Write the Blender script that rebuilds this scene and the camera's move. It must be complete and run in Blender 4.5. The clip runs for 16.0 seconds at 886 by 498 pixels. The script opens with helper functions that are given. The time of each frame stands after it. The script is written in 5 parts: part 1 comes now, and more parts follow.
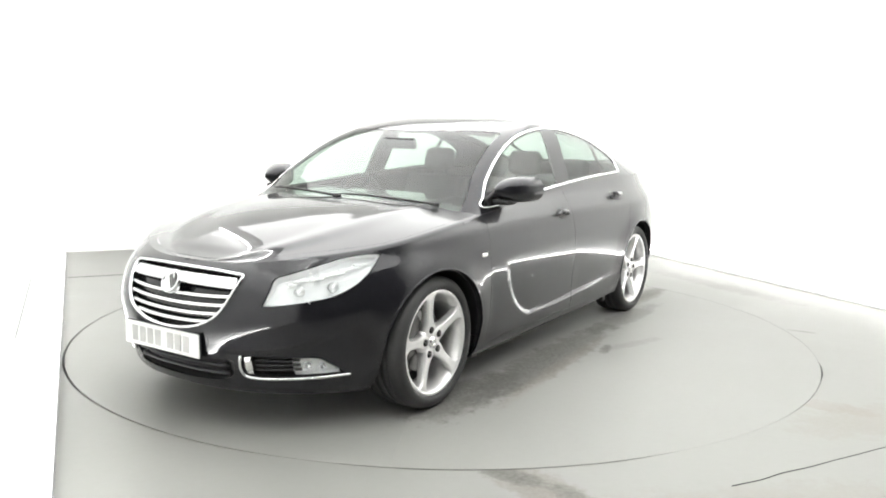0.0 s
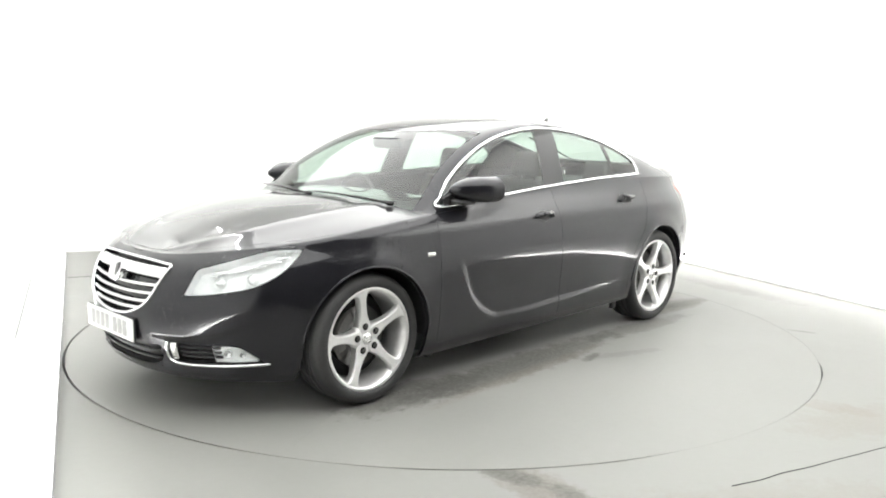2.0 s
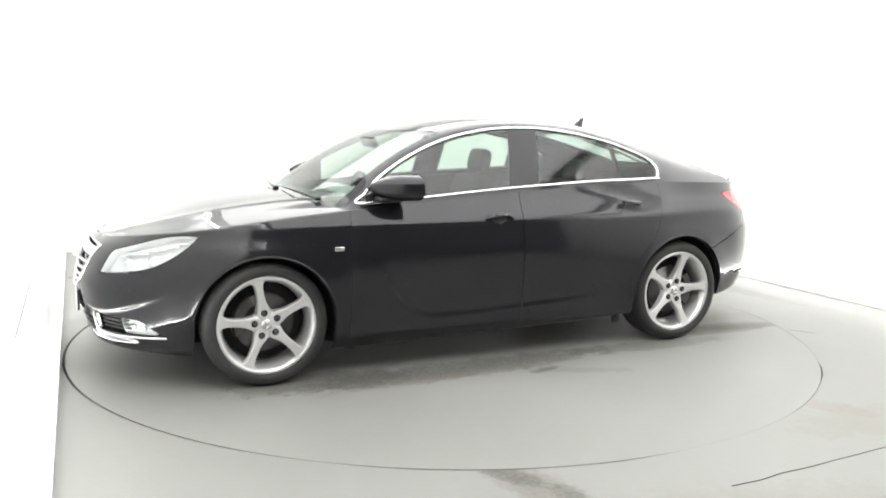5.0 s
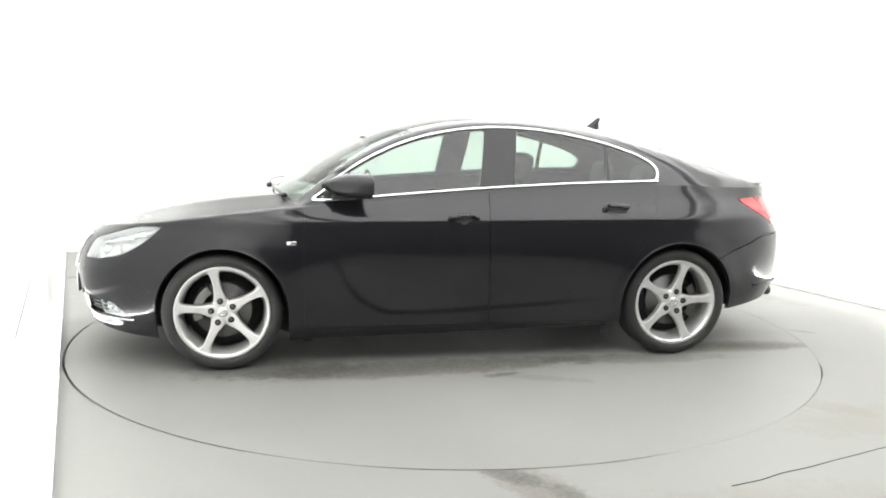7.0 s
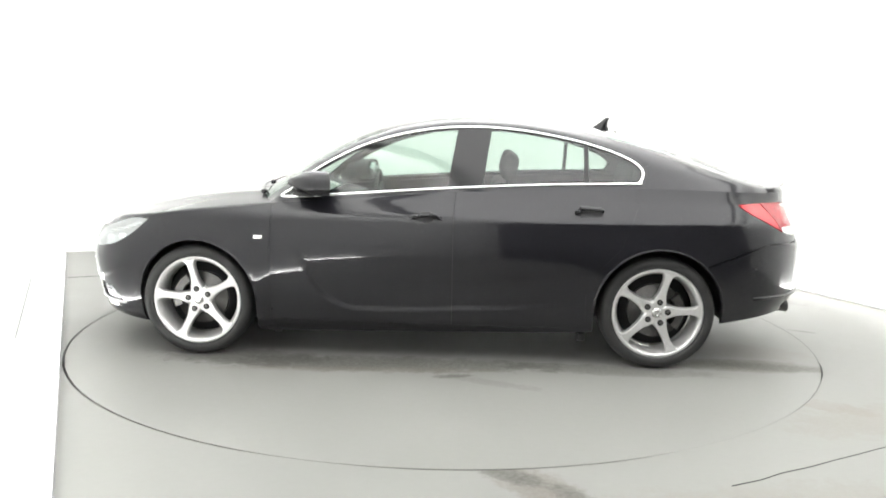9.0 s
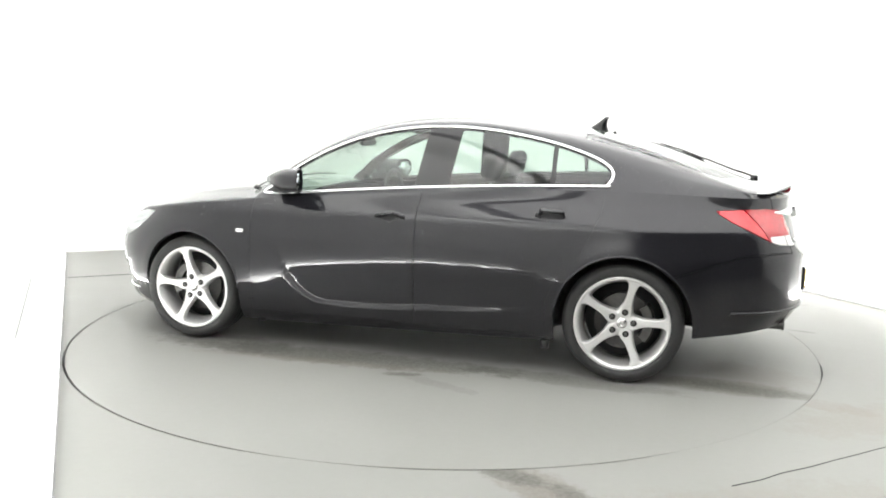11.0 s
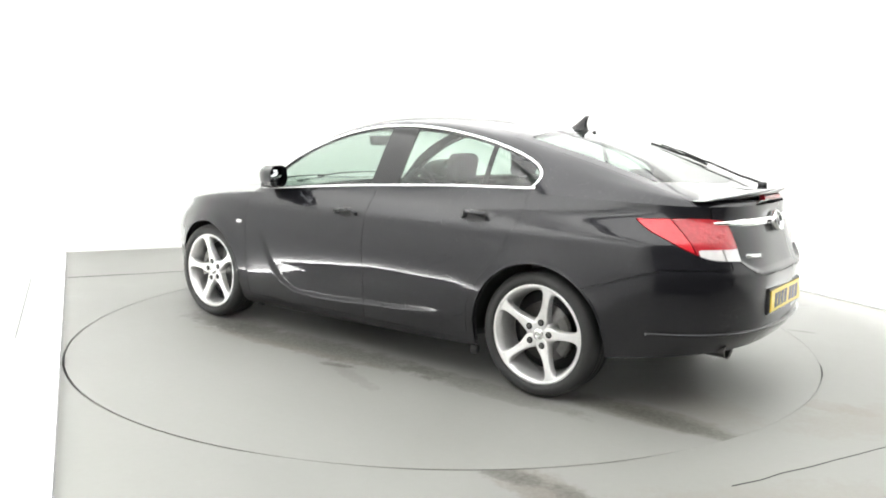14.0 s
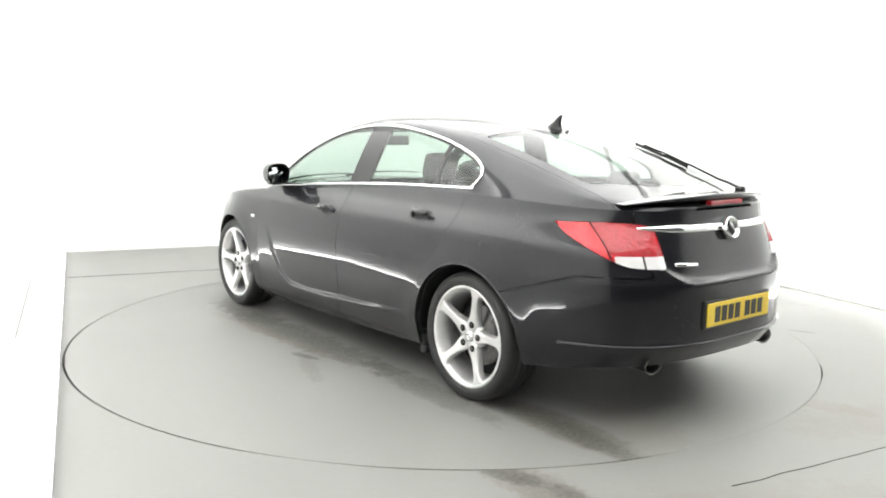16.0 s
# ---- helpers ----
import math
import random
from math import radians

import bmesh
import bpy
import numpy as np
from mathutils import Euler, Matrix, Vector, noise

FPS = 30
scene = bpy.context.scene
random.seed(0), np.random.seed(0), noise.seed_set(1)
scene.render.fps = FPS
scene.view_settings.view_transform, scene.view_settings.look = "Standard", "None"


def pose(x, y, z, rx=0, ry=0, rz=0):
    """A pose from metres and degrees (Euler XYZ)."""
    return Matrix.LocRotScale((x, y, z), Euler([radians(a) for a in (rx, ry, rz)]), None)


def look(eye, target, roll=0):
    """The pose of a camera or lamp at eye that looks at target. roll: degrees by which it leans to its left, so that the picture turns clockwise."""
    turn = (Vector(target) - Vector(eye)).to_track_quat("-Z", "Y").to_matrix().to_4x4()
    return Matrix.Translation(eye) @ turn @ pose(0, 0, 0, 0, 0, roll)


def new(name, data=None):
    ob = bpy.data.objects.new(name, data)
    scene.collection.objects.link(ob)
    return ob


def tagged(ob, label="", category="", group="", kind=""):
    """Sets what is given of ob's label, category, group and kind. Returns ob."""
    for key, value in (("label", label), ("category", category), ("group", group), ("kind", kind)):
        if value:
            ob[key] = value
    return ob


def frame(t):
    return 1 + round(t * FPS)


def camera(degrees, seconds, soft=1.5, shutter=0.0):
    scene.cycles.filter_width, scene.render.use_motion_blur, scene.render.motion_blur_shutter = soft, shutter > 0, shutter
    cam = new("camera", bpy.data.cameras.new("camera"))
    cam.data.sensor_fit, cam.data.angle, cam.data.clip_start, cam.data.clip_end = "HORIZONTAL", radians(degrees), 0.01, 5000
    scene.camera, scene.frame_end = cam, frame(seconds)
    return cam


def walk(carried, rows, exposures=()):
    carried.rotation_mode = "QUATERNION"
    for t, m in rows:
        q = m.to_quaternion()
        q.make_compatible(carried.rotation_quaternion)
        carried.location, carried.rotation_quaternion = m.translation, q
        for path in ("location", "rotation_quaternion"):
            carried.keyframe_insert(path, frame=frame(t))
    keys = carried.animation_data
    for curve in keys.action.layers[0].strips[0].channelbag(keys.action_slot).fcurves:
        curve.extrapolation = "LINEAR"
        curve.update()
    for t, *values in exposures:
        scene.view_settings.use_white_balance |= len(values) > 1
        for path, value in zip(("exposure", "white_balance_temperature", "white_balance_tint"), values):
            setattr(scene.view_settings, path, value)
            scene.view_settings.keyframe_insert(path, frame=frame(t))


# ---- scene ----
# The camera stands still in a corner of the photo studio.
EYE = (0.0, -5.615, 1.401)
TILT, TURN, LEAN = 8.643, -0.12, 1.044
cam = camera(57.11, 16.0, soft=1.9)
_t, _p = radians(TURN), radians(TILT)
_aim = (EYE[0] + math.sin(_t) * math.cos(_p), EYE[1] + math.cos(_t) * math.cos(_p), EYE[2] - math.sin(_p))
STAND = look(EYE, _aim, LEAN)
walk(cam, [(0.0, STAND), (16.0, STAND)])
scene.view_settings.exposure = 0.36

# ---- world and light ----
ROOM = 24.4                       # turn of the room against the camera's line, degrees
U0, U1, V0, V1, HIGH = -2.49, 3.577, -5.75, 4.28, 3.3
world = bpy.data.worlds.new("world")
scene.world = world
world.use_nodes = True
world.node_tree.nodes["Background"].inputs[0].default_value = (0.8, 0.85, 0.9, 1)
world.node_tree.nodes["Background"].inputs[1].default_value = 0.05


def room(u, v, z=0.0):
    """A place given along and across the room."""
    a = radians(ROOM)
    return Vector((u * math.cos(a) - v * math.sin(a), u * math.sin(a) + v * math.cos(a), z))


def softbox_lamp(u, v, su, sv, watts):
    data = bpy.data.lights.new("ceiling_light", "AREA")
    data.shape, data.size, data.size_y, data.energy = "RECTANGLE", su, sv, watts
    data.color = (1.0, 1.0, 0.99)
    ob = new("ceiling_lamp_light", data)
    ob.matrix_world = Matrix.Translation(room(u, v, HIGH - 0.12)) @ pose(0, 0, 0, 0, 0, ROOM)
    return ob


# one wide, faint luminous panel under the ceiling: middle (u, v), size (u, v), power
PANEL = ((U0 + U1) / 2, (V0 + V1) / 2 + 0.1, U1 - U0 - 2.0, V1 - V0 - 1.8, 150)
softbox_lamp(*PANEL)


def wall_fill_lamp(u, v, z, long, turn, tip, watts, wide):
    """An added fill light: a long bar beside a wall that brightens the wall; turn: the bar's way in the room, tip: how
    far it leans off straight down.
    """
    data = bpy.data.lights.new("wall_fill_light", "AREA")
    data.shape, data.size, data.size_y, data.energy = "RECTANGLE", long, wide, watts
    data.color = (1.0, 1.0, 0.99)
    ob = new("wall_fill_light", data)
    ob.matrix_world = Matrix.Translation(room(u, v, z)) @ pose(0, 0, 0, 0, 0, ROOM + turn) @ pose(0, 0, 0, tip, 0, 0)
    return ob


# added fill lights: bars at the side walls' feet, and unseen bars under the ceiling that face the walls
FOOT_FILLS = [(U1 - 0.024, 0.9, 6.4, 25, 36), (U0 + 0.020, 0.6, 7.0, -25, 36)]
for u, v, long, tip, watts in FOOT_FILLS:
    wall_fill_lamp(u, v, 0.03, long, 90, 180 + tip, watts, 0.016)
# unseen bars added to brighten the upper walls
CEILING_FILLS = [(U0 + 0.8, -0.6, 8.6, 90, 76, 112), (U1 - 0.8, -0.6, 8.6, 90, -76, 104)]
for u, v, long, turn, tip, watts in CEILING_FILLS:
    wall_fill_lamp(u, v, HIGH - 0.14, long, turn, tip, watts, 0.14)


# ---- materials ----
def nodes_of(name):
    m = bpy.data.materials.new(name)
    m.use_nodes = True
    nt = m.node_tree
    return m, nt, nt.nodes["Principled BSDF"]


def ramp(nt, src, stops):
    r = nt.nodes.new("ShaderNodeValToRGB")
    while len(r.color_ramp.elements) < len(stops):
        r.color_ramp.elements.new(0.5)
    for el, (p, c) in zip(r.color_ramp.elements, stops):
        el.position, el.color = p, (*c, 1) if len(c) == 3 else c
    nt.links.new(src, r.inputs[0])
    return r.outputs[0]


def noise_node(nt, scale, detail=4.0, rough=0.55, stretch=None):
    tc = nt.nodes.new("ShaderNodeTexCoord")
    n = nt.nodes.new("ShaderNodeTexNoise")
    n.inputs["Scale"].default_value, n.inputs["Detail"].default_value, n.inputs["Roughness"].default_value = scale, detail, rough
    src = tc.outputs["Object"]
    if stretch:
        mp = nt.nodes.new("ShaderNodeMapping")
        mp.inputs["Scale"].default_value = stretch
        nt.links.new(src, mp.inputs[0])
        src = mp.outputs[0]
    nt.links.new(src, n.inputs["Vector"])
    return n.outputs[0]


def bump(nt, bsdf, src, strength, dist):
    b = nt.nodes.new("ShaderNodeBump")
    b.inputs["Strength"].default_value, b.inputs["Distance"].default_value = strength, dist
    nt.links.new(src, b.inputs["Height"])
    nt.links.new(b.outputs[0], bsdf.inputs["Normal"])


def surface(name, colour, rough, metal=0.0, vary=0.15, scale=20.0, relief=0.0, coat=0.0, rough_vary=0.1, spec=0.5):
    """A material with two scales of change in colour and gloss."""
    m, nt, b = nodes_of(name)
    dark = tuple(c * (1 - vary) for c in colour)
    light = tuple(min(1, c * (1 + vary)) for c in colour)
    n1, n2 = noise_node(nt, scale), noise_node(nt, scale * 0.08, 3)
    mix = nt.nodes.new("ShaderNodeMath")
    mix.operation = "MULTIPLY_ADD"
    mix.inputs[1].default_value = 0.5
    half = nt.nodes.new("ShaderNodeMath")
    half.operation = "MULTIPLY"
    half.inputs[1].default_value = 0.5
    nt.links.new(n2, half.inputs[0])
    nt.links.new(n1, mix.inputs[0])
    nt.links.new(half.outputs[0], mix.inputs[2])
    nt.links.new(ramp(nt, mix.outputs[0], [(0.3, dark), (0.7, light)]), b.inputs["Base Color"])
    r0, r1 = max(0, rough - rough_vary * rough), min(1, rough + rough_vary * rough)
    nt.links.new(ramp(nt, mix.outputs[0], [(0.3, (r0,) * 3), (0.7, (r1,) * 3)]), b.inputs["Roughness"])
    b.inputs["Metallic"].default_value = metal
    b.inputs["Specular IOR Level"].default_value = spec
    b.inputs["Coat Weight"].default_value = coat
    b.inputs["Coat Roughness"].default_value = 0.045
    if relief:
        bump(nt, b, n1, 0.4, relief)
    return m


def glass_mat(name, tint, ior=1.5, rough=0.0):
    """A pane: clear by its tint, with gloss by Fresnel."""
    m, nt, b = nodes_of(name)
    nt.nodes.remove(b)
    tr, gl, lw, po, mp, mx = (nt.nodes.new("ShaderNode" + k) for k in ("BsdfTransparent", "BsdfGlossy", "LayerWeight", "Math", "Math", "MixShader"))
    tr.inputs[0].default_value = (*tint, 1)
    gl.inputs["Roughness"].default_value = rough
    lw.inputs["Blend"].default_value = 0.5
    po.operation, po.inputs[1].default_value = "POWER", 5.0
    base = ((ior - 1) / (ior + 1)) ** 2 * 1.9
    mp.operation, mp.inputs[1].default_value, mp.inputs[2].default_value = "MULTIPLY_ADD", 1 - base, base
    nt.links.new(lw.outputs["Facing"], po.inputs[0])
    nt.links.new(po.outputs[0], mp.inputs[0])
    nt.links.new(mp.outputs[0], mx.inputs[0])
    nt.links.new(tr.outputs[0], mx.inputs[1])
    nt.links.new(gl.outputs[0], mx.inputs[2])
    nt.links.new(mx.outputs[0], nt.nodes["Material Output"].inputs[0])
    return m


def glow_mat(name, colour, strength):
    m, nt, b = nodes_of(name)
    b.inputs["Base Color"].default_value = (*colour, 1)
    b.inputs["Emission Color"].default_value = (*colour, 1)
    b.inputs["Emission Strength"].default_value = strength
    return m


def stained(name, base, marks):
    """Pale painted concrete with scuffs; marks: dirt patches (x, y, turn, half length, half width, depth, raggedness, colour)."""
    m, nt, b = nodes_of(name)
    fine, wide = noise_node(nt, 26, 6, 0.7), noise_node(nt, 0.9, 5, 0.6)
    c0 = ramp(nt, wide, [(0.3, tuple(c * 0.9 for c in base)), (0.7, tuple(min(1, c * 1.05) for c in base))])
    c1 = ramp(nt, fine, [(0.3, (0.965, 0.965, 0.96)), (0.65, (1, 1, 1))])
    mul = nt.nodes.new("ShaderNodeMixRGB")
    mul.blend_type = "MULTIPLY"
    mul.inputs[0].default_value = 1
    nt.links.new(c0, mul.inputs[1])
    nt.links.new(c1, mul.inputs[2])
    out = mul.outputs[0]
    tc = nt.nodes.new("ShaderNodeTexCoord")
    warp, grit = noise_node(nt, 8, 10, 0.75), noise_node(nt, 45, 6, 0.7)
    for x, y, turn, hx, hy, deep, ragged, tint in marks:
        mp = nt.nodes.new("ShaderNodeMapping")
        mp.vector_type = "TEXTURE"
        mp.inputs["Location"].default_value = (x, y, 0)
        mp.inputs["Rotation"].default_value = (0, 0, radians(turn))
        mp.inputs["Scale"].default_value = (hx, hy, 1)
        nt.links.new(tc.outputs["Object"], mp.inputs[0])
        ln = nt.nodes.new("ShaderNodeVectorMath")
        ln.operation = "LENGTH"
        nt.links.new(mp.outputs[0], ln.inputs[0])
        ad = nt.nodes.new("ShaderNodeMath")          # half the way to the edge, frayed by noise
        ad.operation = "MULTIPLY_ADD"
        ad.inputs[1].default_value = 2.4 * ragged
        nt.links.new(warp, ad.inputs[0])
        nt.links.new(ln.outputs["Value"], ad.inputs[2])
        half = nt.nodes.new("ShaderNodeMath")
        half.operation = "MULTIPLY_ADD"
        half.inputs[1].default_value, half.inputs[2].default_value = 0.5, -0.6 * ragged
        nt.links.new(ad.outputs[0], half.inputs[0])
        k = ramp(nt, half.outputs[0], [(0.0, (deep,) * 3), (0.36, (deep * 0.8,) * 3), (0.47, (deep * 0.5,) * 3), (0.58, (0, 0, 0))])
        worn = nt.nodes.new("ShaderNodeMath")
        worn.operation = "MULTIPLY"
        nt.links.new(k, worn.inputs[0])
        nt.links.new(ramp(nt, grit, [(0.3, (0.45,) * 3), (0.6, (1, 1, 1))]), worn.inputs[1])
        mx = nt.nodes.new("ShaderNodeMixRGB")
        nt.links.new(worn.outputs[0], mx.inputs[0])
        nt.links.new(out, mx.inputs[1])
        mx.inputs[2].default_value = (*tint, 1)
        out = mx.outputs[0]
    nt.links.new(out, b.inputs["Base Color"])
    nt.links.new(ramp(nt, wide, [(0.3, (0.42,) * 3), (0.7, (0.6,) * 3)]), b.inputs["Roughness"])
    bump(nt, b, fine, 0.15, 0.002)
    return m


GREY = (0.235, 0.235, 0.222)
GRIME = (0.05, 0.046, 0.04)
WARM = (0.17, 0.14, 0.11)
TAN = (0.125, 0.11, 0.088)
floor_paint = stained("floor_paint", GREY, [
    (0.42, -2.62, 130, 0.30, 0.12, 0.8, 0.9, TAN), (0.30, -2.50, 150, 0.16, 0.06, 0.8, 0.9, GRIME), (0.55, -2.72, 120, 0.16, 0.07, 0.7, 0.9, GRIME),
    (2.15, -1.75, 20, 0.5, 0.2, 0.35, 1.2, WARM), (2.05, -1.6, 150, 0.2, 0.08, 0.4, 1.4, WARM), (2.55, 0.02, -30, 0.09, 0.018, 0.8, 0.4, GRIME),
    (1.2, -2.75, 10, 0.9, 0.2, 0.3, 1.2, WARM), (2.5, 1.7, -62, 0.9, 0.12, 0.3, 1.3, GRIME), (1.2, 2.4, 10, 0.5, 0.06, 0.35, 1.2, GRIME)])
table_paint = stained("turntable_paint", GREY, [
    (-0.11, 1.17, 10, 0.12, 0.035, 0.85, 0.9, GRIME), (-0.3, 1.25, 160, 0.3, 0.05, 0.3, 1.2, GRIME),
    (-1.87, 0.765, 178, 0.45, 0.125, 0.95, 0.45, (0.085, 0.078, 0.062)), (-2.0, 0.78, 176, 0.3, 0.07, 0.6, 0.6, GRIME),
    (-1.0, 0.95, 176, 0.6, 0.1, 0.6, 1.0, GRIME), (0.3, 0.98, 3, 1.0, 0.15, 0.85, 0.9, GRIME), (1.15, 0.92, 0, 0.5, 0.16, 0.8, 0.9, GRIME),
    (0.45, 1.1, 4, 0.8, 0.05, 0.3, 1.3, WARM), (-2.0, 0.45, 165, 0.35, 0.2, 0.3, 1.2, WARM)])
wall_paint = surface("white_wall_paint", (0.91, 0.915, 0.90), 0.55, vary=0.015, scale=6, relief=0.001)
bar_paint = surface("fill_bar_paint", (0.4, 0.4, 0.41), 0.5, vary=0.06, scale=9)
ceiling_paint = surface("ceiling_paint", (0.8, 0.8, 0.79), 0.7, vary=0.03, scale=4)
shutter_grey = surface("shutter_grey", (0.05, 0.05, 0.052), 0.55, vary=0.2, scale=5)
pit_black = surface("pit_black", (0.02, 0.02, 0.02), 0.8, vary=0.3)
lamp_white = glow_mat("lamp_diffuser", (1.0, 1.0, 0.99), 0.8)
lamp_frame = surface("lamp_frame", (0.7, 0.7, 0.7), 0.4, vary=0.05)

paint = surface("black_car_paint", (0.0115, 0.0115, 0.0142), 0.32, metal=0.35, vary=0.1, scale=700, coat=1.0, spec=0.05, rough_vary=0.05)
trim_black = surface("black_trim_plastic", (0.012, 0.012, 0.013), 0.5, vary=0.25, scale=120, relief=0.0005)
gloss_black = surface("gloss_black", (0.008, 0.008, 0.009), 0.12, vary=0.2, scale=60)
chrome = surface("chrome", (0.82, 0.83, 0.83), 0.08, metal=1.0, vary=0.04, scale=40)
mirror_silver = surface("mirror_silver", (0.38, 0.4, 0.41), 0.03, metal=1.0, vary=0.04, scale=40)
satin_chrome = surface("satin_chrome", (0.85, 0.85, 0.84), 0.2, metal=1.0, vary=0.05, scale=40)
alloy = surface("silver_alloy", (0.72, 0.715, 0.71), 0.34, metal=0.7, vary=0.08, scale=50, coat=0.4)
disc_steel = surface("disc_steel", (0.12, 0.118, 0.115), 0.3, metal=1.0, vary=0.2, scale=60)
rubber = surface("tyre_rubber", (0.022, 0.022, 0.022), 0.62, vary=0.3, scale=70, relief=0.001)
cloth = surface("seat_cloth", (0.022, 0.022, 0.024), 0.85, vary=0.3, scale=150, relief=0.001)
dash = surface("dashboard_plastic", (0.025, 0.025, 0.026), 0.6, vary=0.2, scale=90, relief=0.0008)
glass = glass_mat("tinted_glass", (0.65, 0.745, 0.69))
clear = glass_mat("clear_lens", (0.93, 0.94, 0.94))
reflector = surface("lamp_reflector", (0.8, 0.81, 0.82), 0.22, metal=1.0, vary=0.12, scale=25)
lamp_bright = surface("bright_lamp_trim", (0.86, 0.87, 0.87), 0.3, metal=0.6, vary=0.12, scale=40, relief=0.012)
lamp_white_plastic = surface("white_lamp_plastic", (0.84, 0.85, 0.85), 0.3, vary=0.1, scale=34, relief=0.012)
red_lens = surface("red_lens", (0.58, 0.014, 0.024), 0.16, vary=0.22, scale=45, coat=0.6, relief=0.006)
dark_red_lens = surface("dark_red_lens", (0.38, 0.01, 0.018), 0.16, vary=0.3, scale=45, coat=0.6, relief=0.008)
white_lens = surface("white_lens", (0.72, 0.71, 0.7), 0.15, vary=0.1, scale=30, coat=0.3)
plate_white = surface("white_plate", (0.82, 0.82, 0.8), 0.35, vary=0.04, scale=40)
plate_yellow = surface("yellow_plate", (0.8, 0.58, 0.04), 0.35, vary=0.05, scale=40)
bar_black = surface("plate_bar_black", (0.02, 0.02, 0.02), 0.45, vary=0.2)


# ---- making meshes ----
def mesh_object(name, verts, faces, material, parent=None, label="", smooth=True):
    me = bpy.data.meshes.new(name)
    me.from_pydata([tuple(v) for v in verts], [], [tuple(f) for f in faces])
    me.materials.append(material)
    me.polygons.foreach_set("use_smooth", [smooth] * len(me.polygons))
    me.update()
    ob = new(name, me)
    if parent:
        ob.parent = parent
    return tagged(ob, label)


def part(name, bm, material, parent, label="", smooth=True):
    me = bpy.data.meshes.new(name)
    bm.normal_update()
    bm.to_mesh(me)
    bm.free()
    me.materials.append(material)
    me.polygons.foreach_set("use_smooth", [smooth] * len(me.polygons))
    ob = new(name, me)
    if parent:
        ob.parent = parent
    return tagged(ob, label)


def box(bm, size, m, bevel=0.0, seg=2):
    """A bevelled block of that size, added at the pose m."""
    made = bmesh.ops.create_cube(bm, size=1.0, matrix=m @ Matrix.Diagonal((*size, 1)))
    vs = made["verts"]
    if bevel:
        es = list({e for v in vs for e in v.link_edges})
        bmesh.ops.bevel(bm, geom=es, offset=bevel, segments=seg, affect="EDGES", profile=0.5)


def lathe(bm, rings, m=Matrix(), n=48):
    """A turned body about the local y axis: rings of (radius, y)."""
    rows = []
    for r, y in rings:
        rows.append([bm.verts.new(m @ Vector((r * math.cos(a), y, r * math.sin(a)))) for a in (2 * math.pi * k / n for k in range(n))])
    for r0, r1 in zip(rows, rows[1:]):
        for k in range(n):
            bm.faces.new((r0[k], r0[(k + 1) % n], r1[(k + 1) % n], r1[k]))


def smooth_path(pts, per=10, closed=False):
    """Catmull-Rom through the points."""
    pts = [np.array(p, float) for p in pts]
    n, out = len(pts), []
    for i in range(n if closed else n - 1):
        g = (lambda k: pts[k % n]) if closed else (lambda k: pts[min(max(k, 0), n - 1)])
        p0, p1, p2, p3 = g(i - 1), g(i), g(i + 1), g(i + 2)
        for t in np.linspace(0, 1, per, endpoint=False):
            out.append(0.5 * (2 * p1 + (p2 - p0) * t + (2 * p0 - 5 * p1 + 4 * p2 - p3) * t * t + (3 * p1 - p0 - 3 * p2 + p3) * t ** 3))
    if not closed:
        out.append(pts[-1])
    return np.array(out)


def sweep(bm, path, up, wide, thick, closed=False, taper=None):
    """A rounded strip along a path; up: the outward way at each point."""
    path = [Vector(p) for p in path]
    n, rows = len(path), []
    for i, p in enumerate(path):
        a, b = (path[(i - 1) % n], path[(i + 1) % n]) if closed else (path[max(i - 1, 0)], path[min(i + 1, n - 1)])
        t = (b - a).normalized()
        o = Vector(up[i] if not isinstance(up, Vector) else up).normalized()
        s = t.cross(o).normalized()
        k = taper(i / (n - 1)) if taper else 1.0
        ring = [(-0.5, -0.4), (-0.5, 0.15), (-0.32, 0.5), (0.32, 0.5), (0.5, 0.15), (0.5, -0.4)]
        rows.append([bm.verts.new(p + s * (a_ * wide * k) + o * (b_ * thick * k)) for a_, b_ in ring])
    m = len(rows[0])
    for i in range(n if closed else n - 1):
        r0, r1 = rows[i], rows[(i + 1) % n]
        for k in range(m):
            bm.faces.new((r0[k], r0[(k + 1) % m], r1[(k + 1) % m], r1[k]))
    if not closed:
        bm.faces.new(rows[0][::-1])
        bm.faces.new(rows[-1])


def spline(keys):
    """A smooth curve through (x, y) keys, straight beyond them."""
    xs, ys = np.array([k[0] for k in keys], float), np.array([k[1] for k in keys], float)
    if xs[0] > xs[-1]:
        xs, ys = xs[::-1], ys[::-1]
    d = np.diff(ys) / np.diff(xs)
    t = np.concatenate([[d[0]], (d[1:] + d[:-1]) / 2, [d[-1]]])
    flat = np.concatenate([[False], d[1:] * d[:-1] <= 0, [False]])
    t[flat] = 0

    def f(x):
        x = np.asarray(x, float)
        i = np.clip(np.searchsorted(xs, x) - 1, 0, len(xs) - 2)
        h = xs[i + 1] - xs[i]
        s = np.clip((x - xs[i]) / h, 0, 1)
        return (ys[i] * (1 + 2 * s) * (1 - s) ** 2 + h * t[i] * s * (1 - s) ** 2 + ys[i + 1] * s * s * (3 - 2 * s) + h * t[i + 1] * s * s * (s - 1))
    return f


